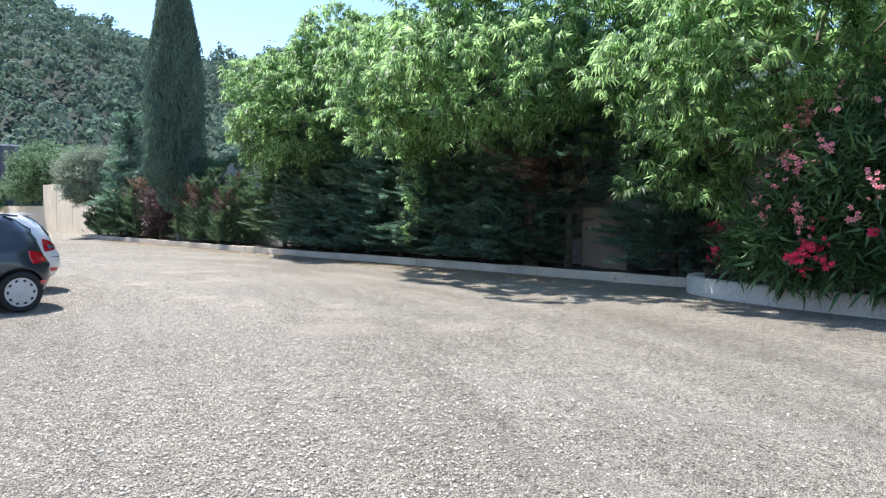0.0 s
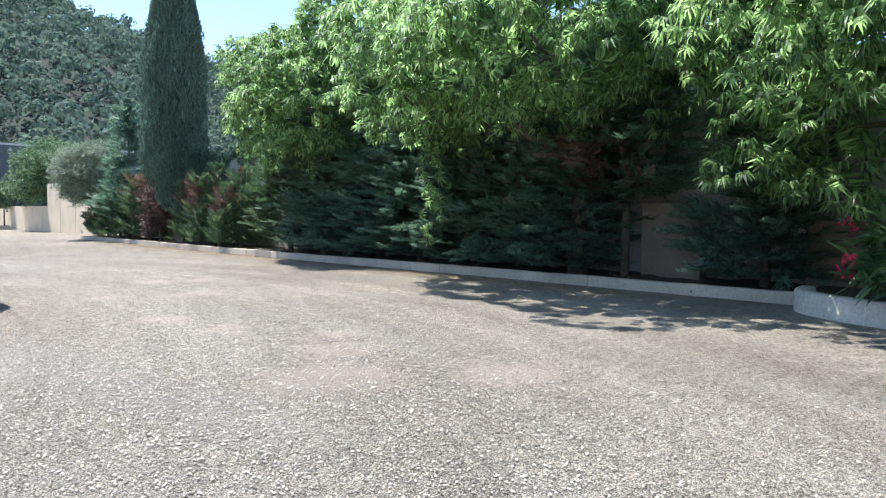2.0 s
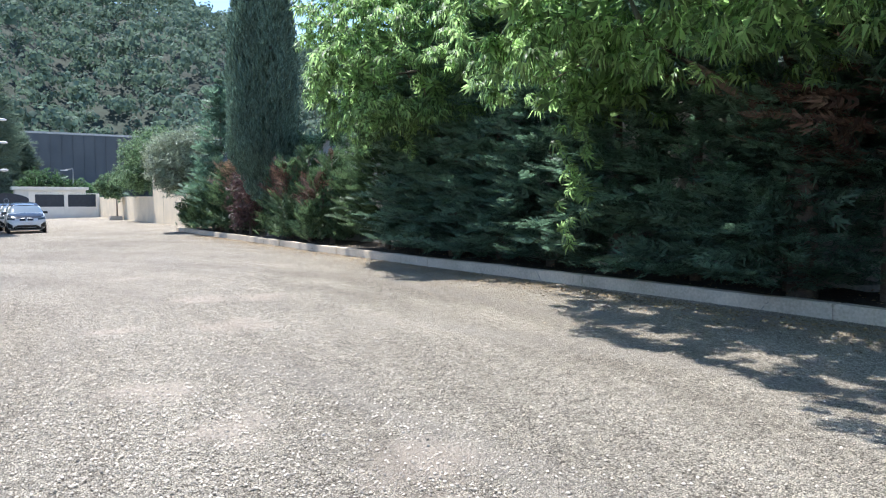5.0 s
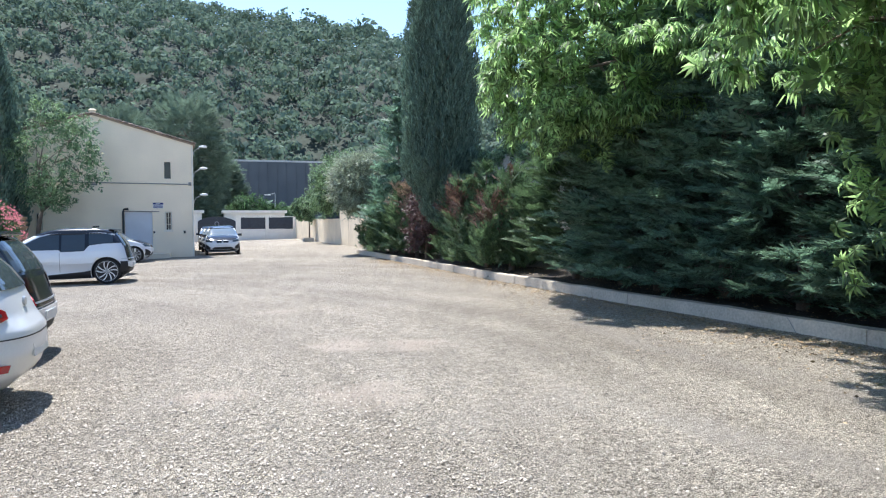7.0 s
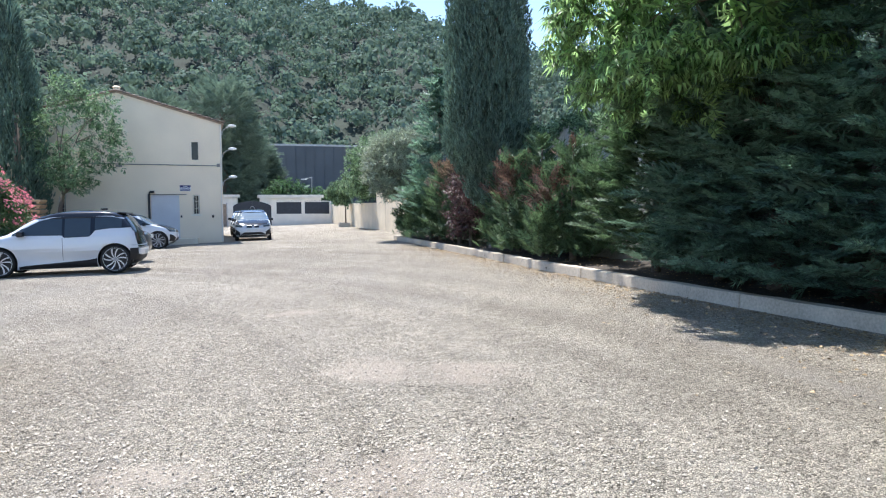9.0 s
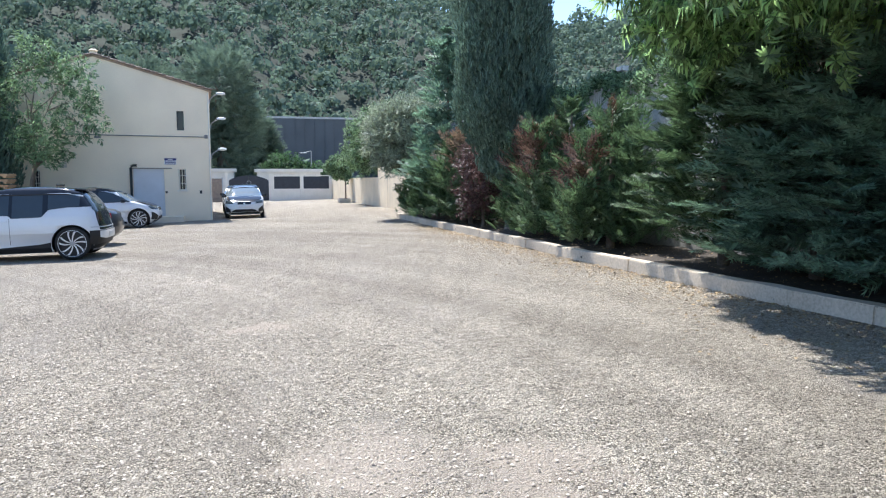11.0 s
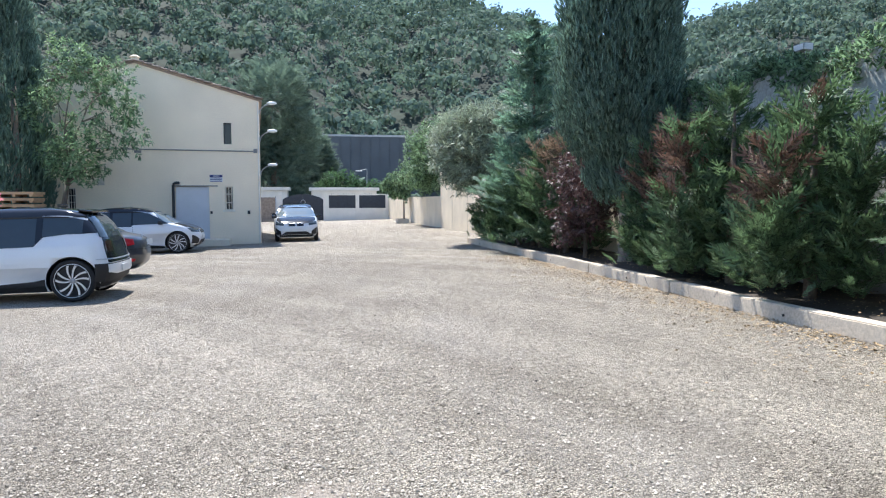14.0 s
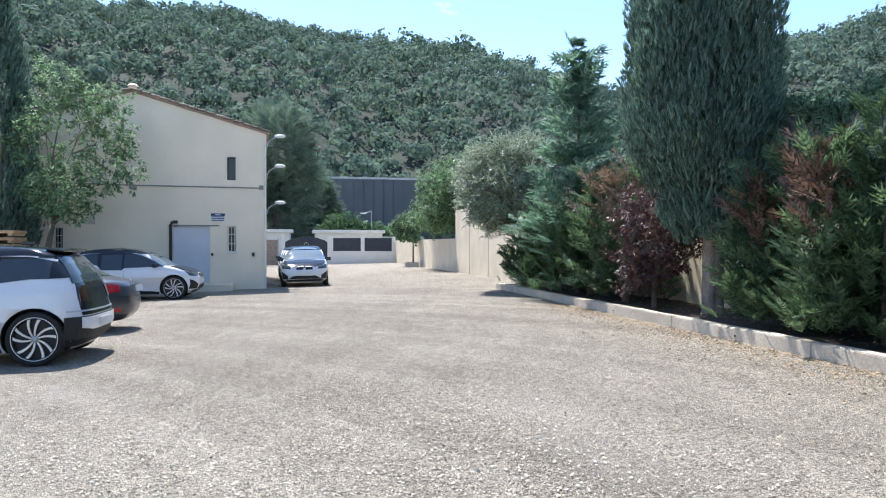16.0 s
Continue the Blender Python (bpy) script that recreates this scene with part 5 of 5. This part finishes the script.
def side_patch(shell, sgn, low, high, x0, x1, out=.006, nx=22, nz=7, deep=.02):
    """Panel on a flank between two lines low(x), high(x), with an edge that runs back into the body."""
    bm = bmesh.new()
    g = []
    for i in range(nx + 1):
        x = x0 + (x1 - x0) * i / nx
        a, b = curve_at(low, x), curve_at(high, x)
        g.append([bm.verts.new((x, sgn * (shell.side(x, a + (b - a) * k / nz) + out), a + (b - a) * k / nz)) for k in range(nz + 1)])
    for p, q in zip(g, g[1:]):
        for k in range(nz):
            bm.faces.new((p[k], q[k], q[k + 1], p[k + 1]))
    ext = bmesh.ops.extrude_face_region(bm, geom=list(bm.faces))
    bmesh.ops.translate(bm, vec=(0, -sgn * deep, 0), verts=[v for v in ext["geom"] if isinstance(v, bmesh.types.BMVert)])
    bmesh.ops.recalc_face_normals(bm, faces=bm.faces)
    return bm


def end_patch(shell, front, low, high, y0, y1, out=.006, ny=18, nz=8, deep=.02):
    """Panel on the nose or tail between two lines low(y), high(y)."""
    sg = 1 if front else -1
    bm = bmesh.new()
    g = []
    for i in range(ny + 1):
        y = y0 + (y1 - y0) * i / ny
        a, b = curve_at(low, abs(y)), curve_at(high, abs(y))
        row = []
        for k in range(nz + 1):
            z = a + (b - a) * k / nz
            wz = shell.at(z)[2]
            yy = y * wz / shell.widest
            row.append(bm.verts.new((shell.end(yy, z, front) + sg * out, yy * (1 + out * abs(y) / wz / wz), z + out * .6)))
        g.append(row)
    for p, q in zip(g, g[1:]):
        for k in range(nz):
            bm.faces.new((p[k], q[k], q[k + 1], p[k + 1]))
    ext = bmesh.ops.extrude_face_region(bm, geom=list(bm.faces))
    bmesh.ops.translate(bm, vec=(-sg * deep, 0, 0), verts=[v for v in ext["geom"] if isinstance(v, bmesh.types.BMVert)])
    bmesh.ops.recalc_face_normals(bm, faces=bm.faces)
    return bm


def revolve(profile, count=40):
    """Profile of (radius, y) turned round the y axis."""
    bm = bmesh.new()
    rings = [[bm.verts.new((r * math.cos(2 * math.pi * k / count), y, r * math.sin(2 * math.pi * k / count))) for k in range(count)] for r, y in profile]
    for a, b in zip(rings, rings[1:]):
        for k in range(count):
            bm.faces.new((a[k], a[(k + 1) % count], b[(k + 1) % count], b[k]))
    bmesh.ops.recalc_face_normals(bm, faces=bm.faces)
    return bm


def wheel(car, x, y, R, width, rim_r, sgn, style):
    """Tyre with a rim whose face looks towards sgn * y."""
    h = width / 2
    w = part("wheel", revolve([(rim_r, -h * .8), (R - .03, -h), (R - .008, -h * .8), (R, -h * .4), (R, h * .4), (R - .008, h * .8), (R - .03, h), (rim_r, h * .8), (rim_r - .02, h * .2), (rim_r - .02, -h * .5), (rim_r, -h * .8)]), RUBBER, car, "black tyre", smooth=True)
    w.location = (x, y, R)
    w.rotation_euler = (0, 0, 0 if sgn > 0 else math.pi)
    part("rim", revolve([(rim_r, h * .86), (rim_r - .012, h * .9), (rim_r - .026, h * .7), (rim_r - .03, h * .2)]), TRIM if style != "cap" else HUBCAP, w, smooth=True)
    part("brake_disc", revolve([(.001, h * .15), (rim_r - .03, h * .15), (rim_r - .03, h * .05), (.001, h * .05)]), TRIM, w)
    if style == "spokes":
        for k in range(5):
            for off, tw in ((-.29, .40), (.29, .30)):
                a0 = k * 2 * math.pi / 5 + off
                bm = bmesh.new()
                prev = None
                for s in range(5):
                    r = .04 + (rim_r - .044) * s / 4
                    a = a0 + tw * (s / 4) ** 1.3
                    wd = .009 + .010 * s / 4
                    c = Vector((r * math.cos(a), h * (.72 - .1 * (1 - s / 4)), r * math.sin(a)))
                    n = Vector((-math.sin(a), 0, math.cos(a))) * wd
                    d = Vector((0, -.02, 0))
                    cur = [bm.verts.new(c - n), bm.verts.new(c + n), bm.verts.new(c + n + d), bm.verts.new(c - n + d)]
                    if prev:
                        for i in range(4):
                            bm.faces.new((prev[i], prev[(i + 1) % 4], cur[(i + 1) % 4], cur[i]))
                    else:
                        bm.faces.new(cur[::-1])
                    prev = cur
                bm.faces.new(prev)
                bmesh.ops.recalc_face_normals(bm, faces=bm.faces)
                part("spoke", bm, ALLOY, w)
        part("rim_edge", revolve([(rim_r - .001, h * .88), (rim_r - .008, h * .92), (rim_r - .014, h * .86)]), ALLOY, w, "bright machined rim edge", smooth=True)
        part("hub", revolve([(.001, h * .76), (.03, h * .75), (.045, h * .66), (.045, h * .5)], 24), METAL_GREY, w, smooth=True)
    else:
        part("hubcap", revolve([(.001, h * .9), (.07, h * .9), (.085, h * .82), (rim_r * .62, h * .88), (rim_r - .03, h * .84), (rim_r - .012, h * .76)]), HUBCAP, w, "pale plastic hubcap", smooth=True)
        for k in range(10):
            a = k * 2 * math.pi / 10
            bm = bmesh.new()
            bmesh.ops.create_uvsphere(bm, u_segments=10, v_segments=6, radius=1)
            bmesh.ops.scale(bm, vec=(.026, .012, .017), verts=bm.verts)
            bmesh.ops.rotate(bm, matrix=Matrix.Rotation(-a + math.pi / 2, 3, "Y"), verts=bm.verts)
            bmesh.ops.translate(bm, vec=(math.cos(a) * rim_r * .8, h * .85, math.sin(a) * rim_r * .8), verts=bm.verts)
            part("vent_hole", bm, TRIM, w)


def with_arches(bm, name, material, car, wheels, R, half):
    """The body shell with its wheel arches cut out."""
    body = part(name, bm, material, car, smooth=True)
    cutter_bm = bmesh.new()
    for x in wheels:
        for s in (1, -1):
            ret = bmesh.ops.create_cone(cutter_bm, cap_ends=True, segments=40, radius1=R, radius2=R, depth=.36)
            bmesh.ops.rotate(cutter_bm, matrix=Matrix.Rotation(math.pi / 2, 3, "X"), verts=ret["verts"])
            bmesh.ops.translate(cutter_bm, vec=(x, s * (half - .08), R - .05), verts=ret["verts"])
    me = bpy.data.meshes.new("cutter")
    cutter_bm.to_mesh(me); cutter_bm.free()
    me.materials.append(TRIM)
    cut = new("cutter", me)
    cut.parent = car
    md = body.modifiers.new("cut", "BOOLEAN")
    md.operation, md.object, md.solver = "DIFFERENCE", cut, "EXACT"
    bpy.context.view_layer.update()
    dg = bpy.context.evaluated_depsgraph_get()
    done = bpy.data.meshes.new_from_object(body.evaluated_get(dg))
    body.modifiers.clear()
    old = body.data
    body.data = done
    if len(done.materials) < 2:
        done.materials.append(TRIM)
    co = [v.co for v in done.vertices]
    for pl in done.polygons:
        pl.material_index = 0
        for x in wheels:
            if all(math.hypot(co[i].x - x, co[i].z - (R - .05)) < R + .002 for i in pl.vertices):
                pl.material_index = 1
    bpy.data.meshes.remove(old)
    bpy.data.objects.remove(cut)
    bpy.data.meshes.remove(me)
    return body


def levels(lo, hi, n):
    return [lo + (hi - lo) * i / n for i in range(n + 1)]


I3 = Shell(
    rear=[(.17, -1.66), (.3, -1.83), (.45, -1.88), (.62, -1.88), (.8, -1.83), (1.0, -1.78), (1.15, -1.71), (1.3, -1.61), (1.42, -1.5), (1.5, -1.32), (1.545, -1.0), (1.575, -.5), (1.58, -.2)],
    front=[(.17, 1.75), (.3, 1.95), (.45, 2.0), (.62, 1.99), (.75, 1.92), (.86, 1.75), (.95, 1.5), (1.02, 1.22), (1.1, 1.06), (1.25, .84), (1.4, .56), (1.5, .25), (1.545, -.02), (1.575, -.3), (1.58, -.35)],
    wide=[(.17, .78), (.28, .86), (.5, .885), (.75, .885), (.92, .865), (1.0, .835), (1.2, .76), (1.4, .67), (1.5, .60), (1.545, .52), (1.575, .34), (1.58, .2)], n=11.0, m=4.4)


def electric_hatch(x, y, rz, label, nose):
    """Compact electric hatchback, white with black roof, bonnet and tail."""
    s = I3
    car = thing("car", x, y, 0, label, "car", rz=rz)
    R = .35
    with_arches(s.stack(levels(.17, .95, 24) + levels(.98, 1.5, 14) + [1.525, 1.545, 1.56, 1.575, 1.58]), "body", CAR_WHITE, car, (-1.28, 1.29), R + .05, .885)
    # black roof over the cabin
    bm = s.stack([z for z in levels(.98, 1.5, 14) if z > 1.38] + [1.525, 1.545, 1.56, 1.575, 1.58], .007)
    bmesh.ops.translate(bm, vec=(0, 0, .006), verts=bm.verts)
    part("roof", bm, CAR_BLACK, car, "glossy black roof", smooth=True)
    for sg in (1, -1):
        # windows with the stepped waistline
        belt = [(-1.7, 1.12), (-1.2, 1.12), (-.85, 1.08), (-.72, .93), (-.15, .92), (-.1, .98), (1.05, 1.0)]
        top = [(-1.62, 1.2), (-1.5, 1.36), (-1.2, 1.43), (-.5, 1.46), (.1, 1.44), (.4, 1.36), (.8, 1.16), (1.05, 1.01)]
        part("side_window", side_patch(s, sg, belt, top, -1.46, 1.0, nx=60), CAR_GLASS, car)
        part("rear_quarter", side_patch(s, sg, [(-1.75, 1.13), (-1.4, 1.12)], [(-1.68, 1.15), (-1.6, 1.28), (-1.5, 1.38), (-1.4, 1.42)], -1.67, -1.45, .009, 10, 5), CAR_BLACK, car, "glossy black rear quarter")
        part("roof_line", side_patch(s, sg, [(a, b - .018) for a, b in top], [(a, b + .012) for a, b in top], -1.5, .75, .011, 40, 2), CAR_SILVER, car, "thin silver roof line")
        part("pillar", side_patch(s, sg, belt, top, -.16, -.1, .011, 3, 7), CAR_BLACK, car)
        part("pillar", side_patch(s, sg, belt, top, -.84, -.74, .011, 3, 7), CAR_BLACK, car)
        part("sill", side_patch(s, sg, [(-.9, .18), (.9, .18)], [(-.9, .40), (-.7, .36), (.7, .27), (.9, .24)], -.87, .87, .008, 30, 4), TRIM, car, "black sill panel")
        part("door_handle", box(-.05, -.008, -.014, .12, .018 if sg > 0 else .008, .014, .006), CAR_WHITE, car).matrix_local = pose(-.02, sg * (s.side(0, .86) + .004), .86, 0, 0, 0 if sg > 0 else 180)
        part("door_seam", side_patch(s, sg, [(-.3, .38), (-.08, .38)], [(-.3, .92), (-.08, .92)], -.115, -.107, .002, 1, 8, .004), TRIM, car)
        part("mirror", box(.0, -.02, -.06, .13, .2, .07, .03), CAR_BLACK, car).matrix_local = pose(.72, sg * .83, 1.03, 0, 0, 0 if sg > 0 else 180) @ pose(-.0 if sg > 0 else -.13, 0, 0)
        for xw in (-1.28, 1.29):
            wheel(car, xw, sg * .80, R, .165, .285, sg, "spokes")
    part("tailgate", end_patch(s, False, [(0, .62), (.7, .62), (.84, .7)], [(0, 1.08), (.84, 1.06)], -.68, .68, .008), CAR_BLACK, car, "glossy black tailgate")
    part("rear_window", end_patch(s, False, [(0, 1.05), (.8, 1.04)], [(0, 1.47), (.6, 1.45), (.78, 1.36), (.84, 1.2)], -.72, .72, .014), CAR_GLASS, car)
    part("spoiler", box(-.05, -.5, -.015, .18, .5, .015, .012), CAR_BLACK, car).matrix_local = pose(-1.5, 0, 1.49, 0, -8, 0)
    for sg in (1, -1):
        part("tail_lamp", end_patch(s, False, [(.5, .8), (.8, .78)], [(.5, .98), (.8, .98)], *sorted((sg * .45, sg * .66)), .016, 6, 4), TAIL_DARK, car, "dark red tail lamp")
    part("chrome_strip", end_patch(s, False, [(0, .655), (.85, .665)], [(0, .675), (.85, .685)], -.82, .82, .016, 18, 1), CAR_SILVER, car)
    part("bumper", end_patch(s, False, [(0, .2), (.84, .2)], [(0, .6), (.84, .6)], -.835, .835, .016), TRIM, car, "black rear bumper")
    part("bumper_insert", end_patch(s, False, [(0, .4), (.46, .4), (.7, .44)], [(0, .58), (.7, .58)], -.7, .7, .03, 18, 5), CAR_WHITE, car, "white bumper insert")
    part("number_plate", box(-.008, -.26, -.055, .008, .26, .055), PLATE, car).matrix_local = pose(-1.918, 0, .5)
    if nose:
        part("bonnet", end_patch(s, True, [(0, .72), (.5, .76), (.8, .87)], [(0, 1.02), (.8, 1.0)], -.8, .8, .01), CAR_BLACK, car, "glossy black bonnet")
        part("windscreen", end_patch(s, True, [(0, 1.03), (.8, 1.02)], [(0, 1.5), (.6, 1.47), (.8, 1.36), (.86, 1.2)], -.855, .855, .010), SCREEN_SKY_TINT, car)
        for sg in (1, -1):
            part("headlamp", end_patch(s, True, [(.4, .66), (.84, .7)], [(.4, .78), (.84, .84)], *sorted((sg * .5, sg * .82)), .014, 8, 4), CAR_GLASS, car, "dark smoked headlamp")
            part("grille", end_patch(s, True, [(.04, .64), (.3, .64)], [(.04, .76), (.3, .74)], *sorted((sg * .04, sg * .3)), .02, 6, 4), CAR_BLACK, car, "dark twin grille")
            part("grille_rim", end_patch(s, True, [(.04, .76), (.3, .74)], [(.04, .775), (.3, .755)], *sorted((sg * .04, sg * .3)), .022, 6, 1), CAR_SILVER, car)
            part("side_intake", end_patch(s, True, [(.6, .3), (.84, .3)], [(.6, .42), (.84, .6)], *sorted((sg * .62, sg * .83)), .01, 5, 4), TRIM, car)
        part("lower_grille", end_patch(s, True, [(0, .2), (.8, .2)], [(0, .42), (.42, .42), (.62, .3), (.8, .26)], -.72, .72, .01), TRIM, car)
        part("number_plate", box(-.008, -.26, -.055, .008, .26, .055), PLATE, car).matrix_local = pose(2.012, 0, .53)
    else:
        part("antenna_fin", box(-.12, -.012, 0, .05, .012, .05, .01), CAR_BLACK, car).matrix_local = pose(-.9, 0, 1.575)
        part("rear_wiper", tube([(-1.73, 0, 1.13), (-1.69, -.3, 1.2), (-1.65, -.42, 1.24)], .009, 5), TRIM, car)
    return car


HATCH = Shell(
    rear=[(.2, -1.75), (.32, -1.9), (.5, -1.97), (.68, -1.96), (.8, -1.88), (.95, -1.82), (1.05, -1.78), (1.2, -1.68), (1.33, -1.55), (1.42, -1.4), (1.46, -1.1), (1.485, -.5), (1.49, -.3)],
    front=[(.2, 1.78), (.35, 1.94), (.55, 1.97), (.7, 1.9), (.82, 1.65), (.92, 1.25), (.98, 1.02), (1.1, .82), (1.3, .45), (1.42, .15), (1.46, -.05), (1.485, -.25), (1.49, -.28)],
    wide=[(.2, .76), (.32, .83), (.55, .855), (.75, .855), (.9, .83), (1.0, .79), (1.2, .7), (1.38, .6), (1.45, .5), (1.485, .3), (1.49, .2)], n=7.0, m=3.2)


def hatchback(x, y, rz, label, paint, lamp, cap=True, sedan=False, back=None):
    s = HATCH if not sedan else SALOON
    car = thing("car", x, y, 0, label, "car", rz=rz)
    R = .30
    wb = back or ((-1.24, 1.22) if not sedan else (-1.25, 1.3))
    top_z = s.tabs[0][-1][0]
    with_arches(s.stack(levels(.2, .95, 22) + levels(.98, top_z - .07, 14) + [top_z - .04, top_z - .02, top_z]), "body", paint, car, wb, R + .05, .85)
    for sg in (1, -1):
        low = [(-1.6, 1.0), (-1.0, .96), (1.0, .93)]
        top = [(-1.5, 1.1), (-1.25, 1.28), (-.8, 1.36), (0, 1.38), (.35, 1.28), (.95, .96)] if not sedan else [(-1.4, 1.02), (-.95, 1.26), (-.5, 1.33), (.1, 1.33), (.4, 1.24), (.95, .96)]
        part("side_window", side_patch(s, sg, low, top, -1.4, .9, nx=40), CAR_GLASS, car)
        part("pillar", side_patch(s, sg, low, top, -.95, -.86, .011, 3, 7), paint, car)
        part("pillar", side_patch(s, sg, low, top, -.18, -.1, .011, 3, 7), TRIM, car)
        part("mirror", box(.0, -.02, -.06, .13, .18, .06, .03), paint, car).matrix_local = pose(.72, sg * .8, 1.0, 0, 0, 0 if sg > 0 else 180) @ pose(-.0 if sg > 0 else -.13, 0, 0)
        part("door_handle", box(-.05, -.006, -.012, .1, .016, .012, .005), paint, car).matrix_local = pose(-.3, sg * (s.side(-.3, .84) + .004), .84, 0, 0, 0 if sg > 0 else 180)
        if lamp == "tall":
            part("tail_lamp", end_patch(s, False, [(.5, .80), (.78, .74)], [(.5, .86), (.78, .98)], *sorted((sg * .5, sg * .775)), .012, 12, 5), TAIL_RED, car, "red wraparound tail lamp")
            part("lamp_lens", end_patch(s, False, [(.55, .82), (.74, .79)], [(.55, .84), (.74, .87)], *sorted((sg * .56, sg * .73)), .016, 6, 2), LAMP_GLASS, car)
        else:
            part("tail_lamp", end_patch(s, False, [(.55, .74), (.78, .7)], [(.55, .84), (.78, .9)], *sorted((sg * .58, sg * .775)), .012, 12, 5), TAIL_RED, car, "red tail lamp")
        part("reflector", end_patch(s, False, [(.5, .36), (.8, .38)], [(.5, .42), (.8, .45)], *sorted((sg * .58, sg * .76)), .012, 6, 2), TAIL_RED, car)
        part("sill", side_patch(s, sg, [(-.9, .21), (.9, .21)], [(-.9, .3), (.9, .3)], -.85, .85, .008, 20, 2), TRIM, car)
        for xw in wb:
            wheel(car, xw, sg * .765, R, .18, .215, sg, "cap" if cap else "spokes")
    part("rear_window", end_patch(s, False, [(0, 1.02), (.7, 1.03)], [(0, top_z - .09), (.42, top_z - .1), (.7, 1.12)], -.63, .63, .012), CAR_GLASS, car)
    part("windscreen", end_patch(s, True, [(0, 1.0), (.7, 1.0)], [(0, top_z - .06), (.42, top_z - .08), (.7, 1.1)], -.65, .65, .010), CAR_GLASS, car)
    part("bumper_seam", end_patch(s, False, [(0, .62), (.8, .64)], [(0, .63), (.8, .65)], -.8, .8, .006, 18, 1), TRIM, car)
    part("number_plate", box(-.008, -.26, -.055, .008, .26, .055), PLATE, car).matrix_local = pose(-2.0 + (.04 if not sedan else -.2), 0, .5 if not sedan else .78, 0, 6, 0)
    part("badge", revolve([(.001, .02), (.04, .018), (.05, .0)], 16), CAR_SILVER, car).matrix_local = pose(s.end(0, .9, False) - .004, 0, .9, 0, 0, 90)
    if not sedan:
        part("spoiler", box(-.06, -.48, -.012, .14, .48, .012, .01), paint, car).matrix_local = pose(-1.45, 0, 1.43, 0, -8, 0)
    return car


SALOON = Shell(
    rear=[(.2, -1.95), (.32, -2.12), (.5, -2.18), (.66, -2.16), (.85, -2.1), (.93, -2.0), (.97, -1.75), (1.05, -1.55), (1.2, -1.28), (1.33, -1.02), (1.38, -.8), (1.41, -.4), (1.415, -.3)],
    front=[(.2, 1.95), (.35, 2.08), (.55, 2.1), (.7, 2.0), (.82, 1.6), (.92, 1.1), (.98, .95), (1.1, .76), (1.3, .4), (1.38, .15), (1.41, -.1), (1.415, -.2)],
    wide=[(.2, .78), (.32, .84), (.55, .86), (.75, .86), (.9, .84), (.97, .78), (1.2, .69), (1.34, .58), (1.39, .45), (1.41, .3), (1.415, .2)], n=5.0, m=3.0)


def cars():
    made = [
        hatchback(1.13, 12.72, 180, "dark blue-grey small hatchback parked on gravel with pale hubcaps", CAR_BLUE, "low", back=(-1.43, 1.1)),
        hatchback(1.93, 15.25, 180, "white small hatchback with red wraparound tail lamps", CAR_WHITE, "tall", False),
        electric_hatch(1.55, 17.95, 180, "white compact electric hatchback with black tailgate in the parking row", False),
        electric_hatch(1.33, 30.72, 180, "white compact electric hatchback with black roof and turbine wheels", False),
        hatchback(.75, 34.2, 180, "dark grey saloon car parked beside the white hatchback", CAR_GREY, "low", False, True),
        electric_hatch(.87, 43.15, 0, "white electric hatchback parked with its nose towards the lane", True),
        electric_hatch(6.0, 49.1, -90, "white and black electric hatchback facing up the yard", True),
        electric_hatch(5.78, 53.9, -90, "white and black electric hatchback parked nose to tail in a line", True),
        electric_hatch(5.55, 58.6, -90, "white and black electric hatchback parked nose to tail in a line", True),
    ]
    for c in made:
        x, y, _ = c.location
        rz = c.rotation_euler.z
        up = Vector((-.0216, .007, 1)).normalized()
        fx = Vector((math.cos(rz), math.sin(rz), 0))
        fx = (fx - up * fx.dot(up)).normalized()
        fy = up.cross(fx)
        m = Matrix((fx, fy, up)).transposed().to_4x4()
        m.translation = (x, y, G(x, y) - .004)
        c.matrix_world = m


cars()
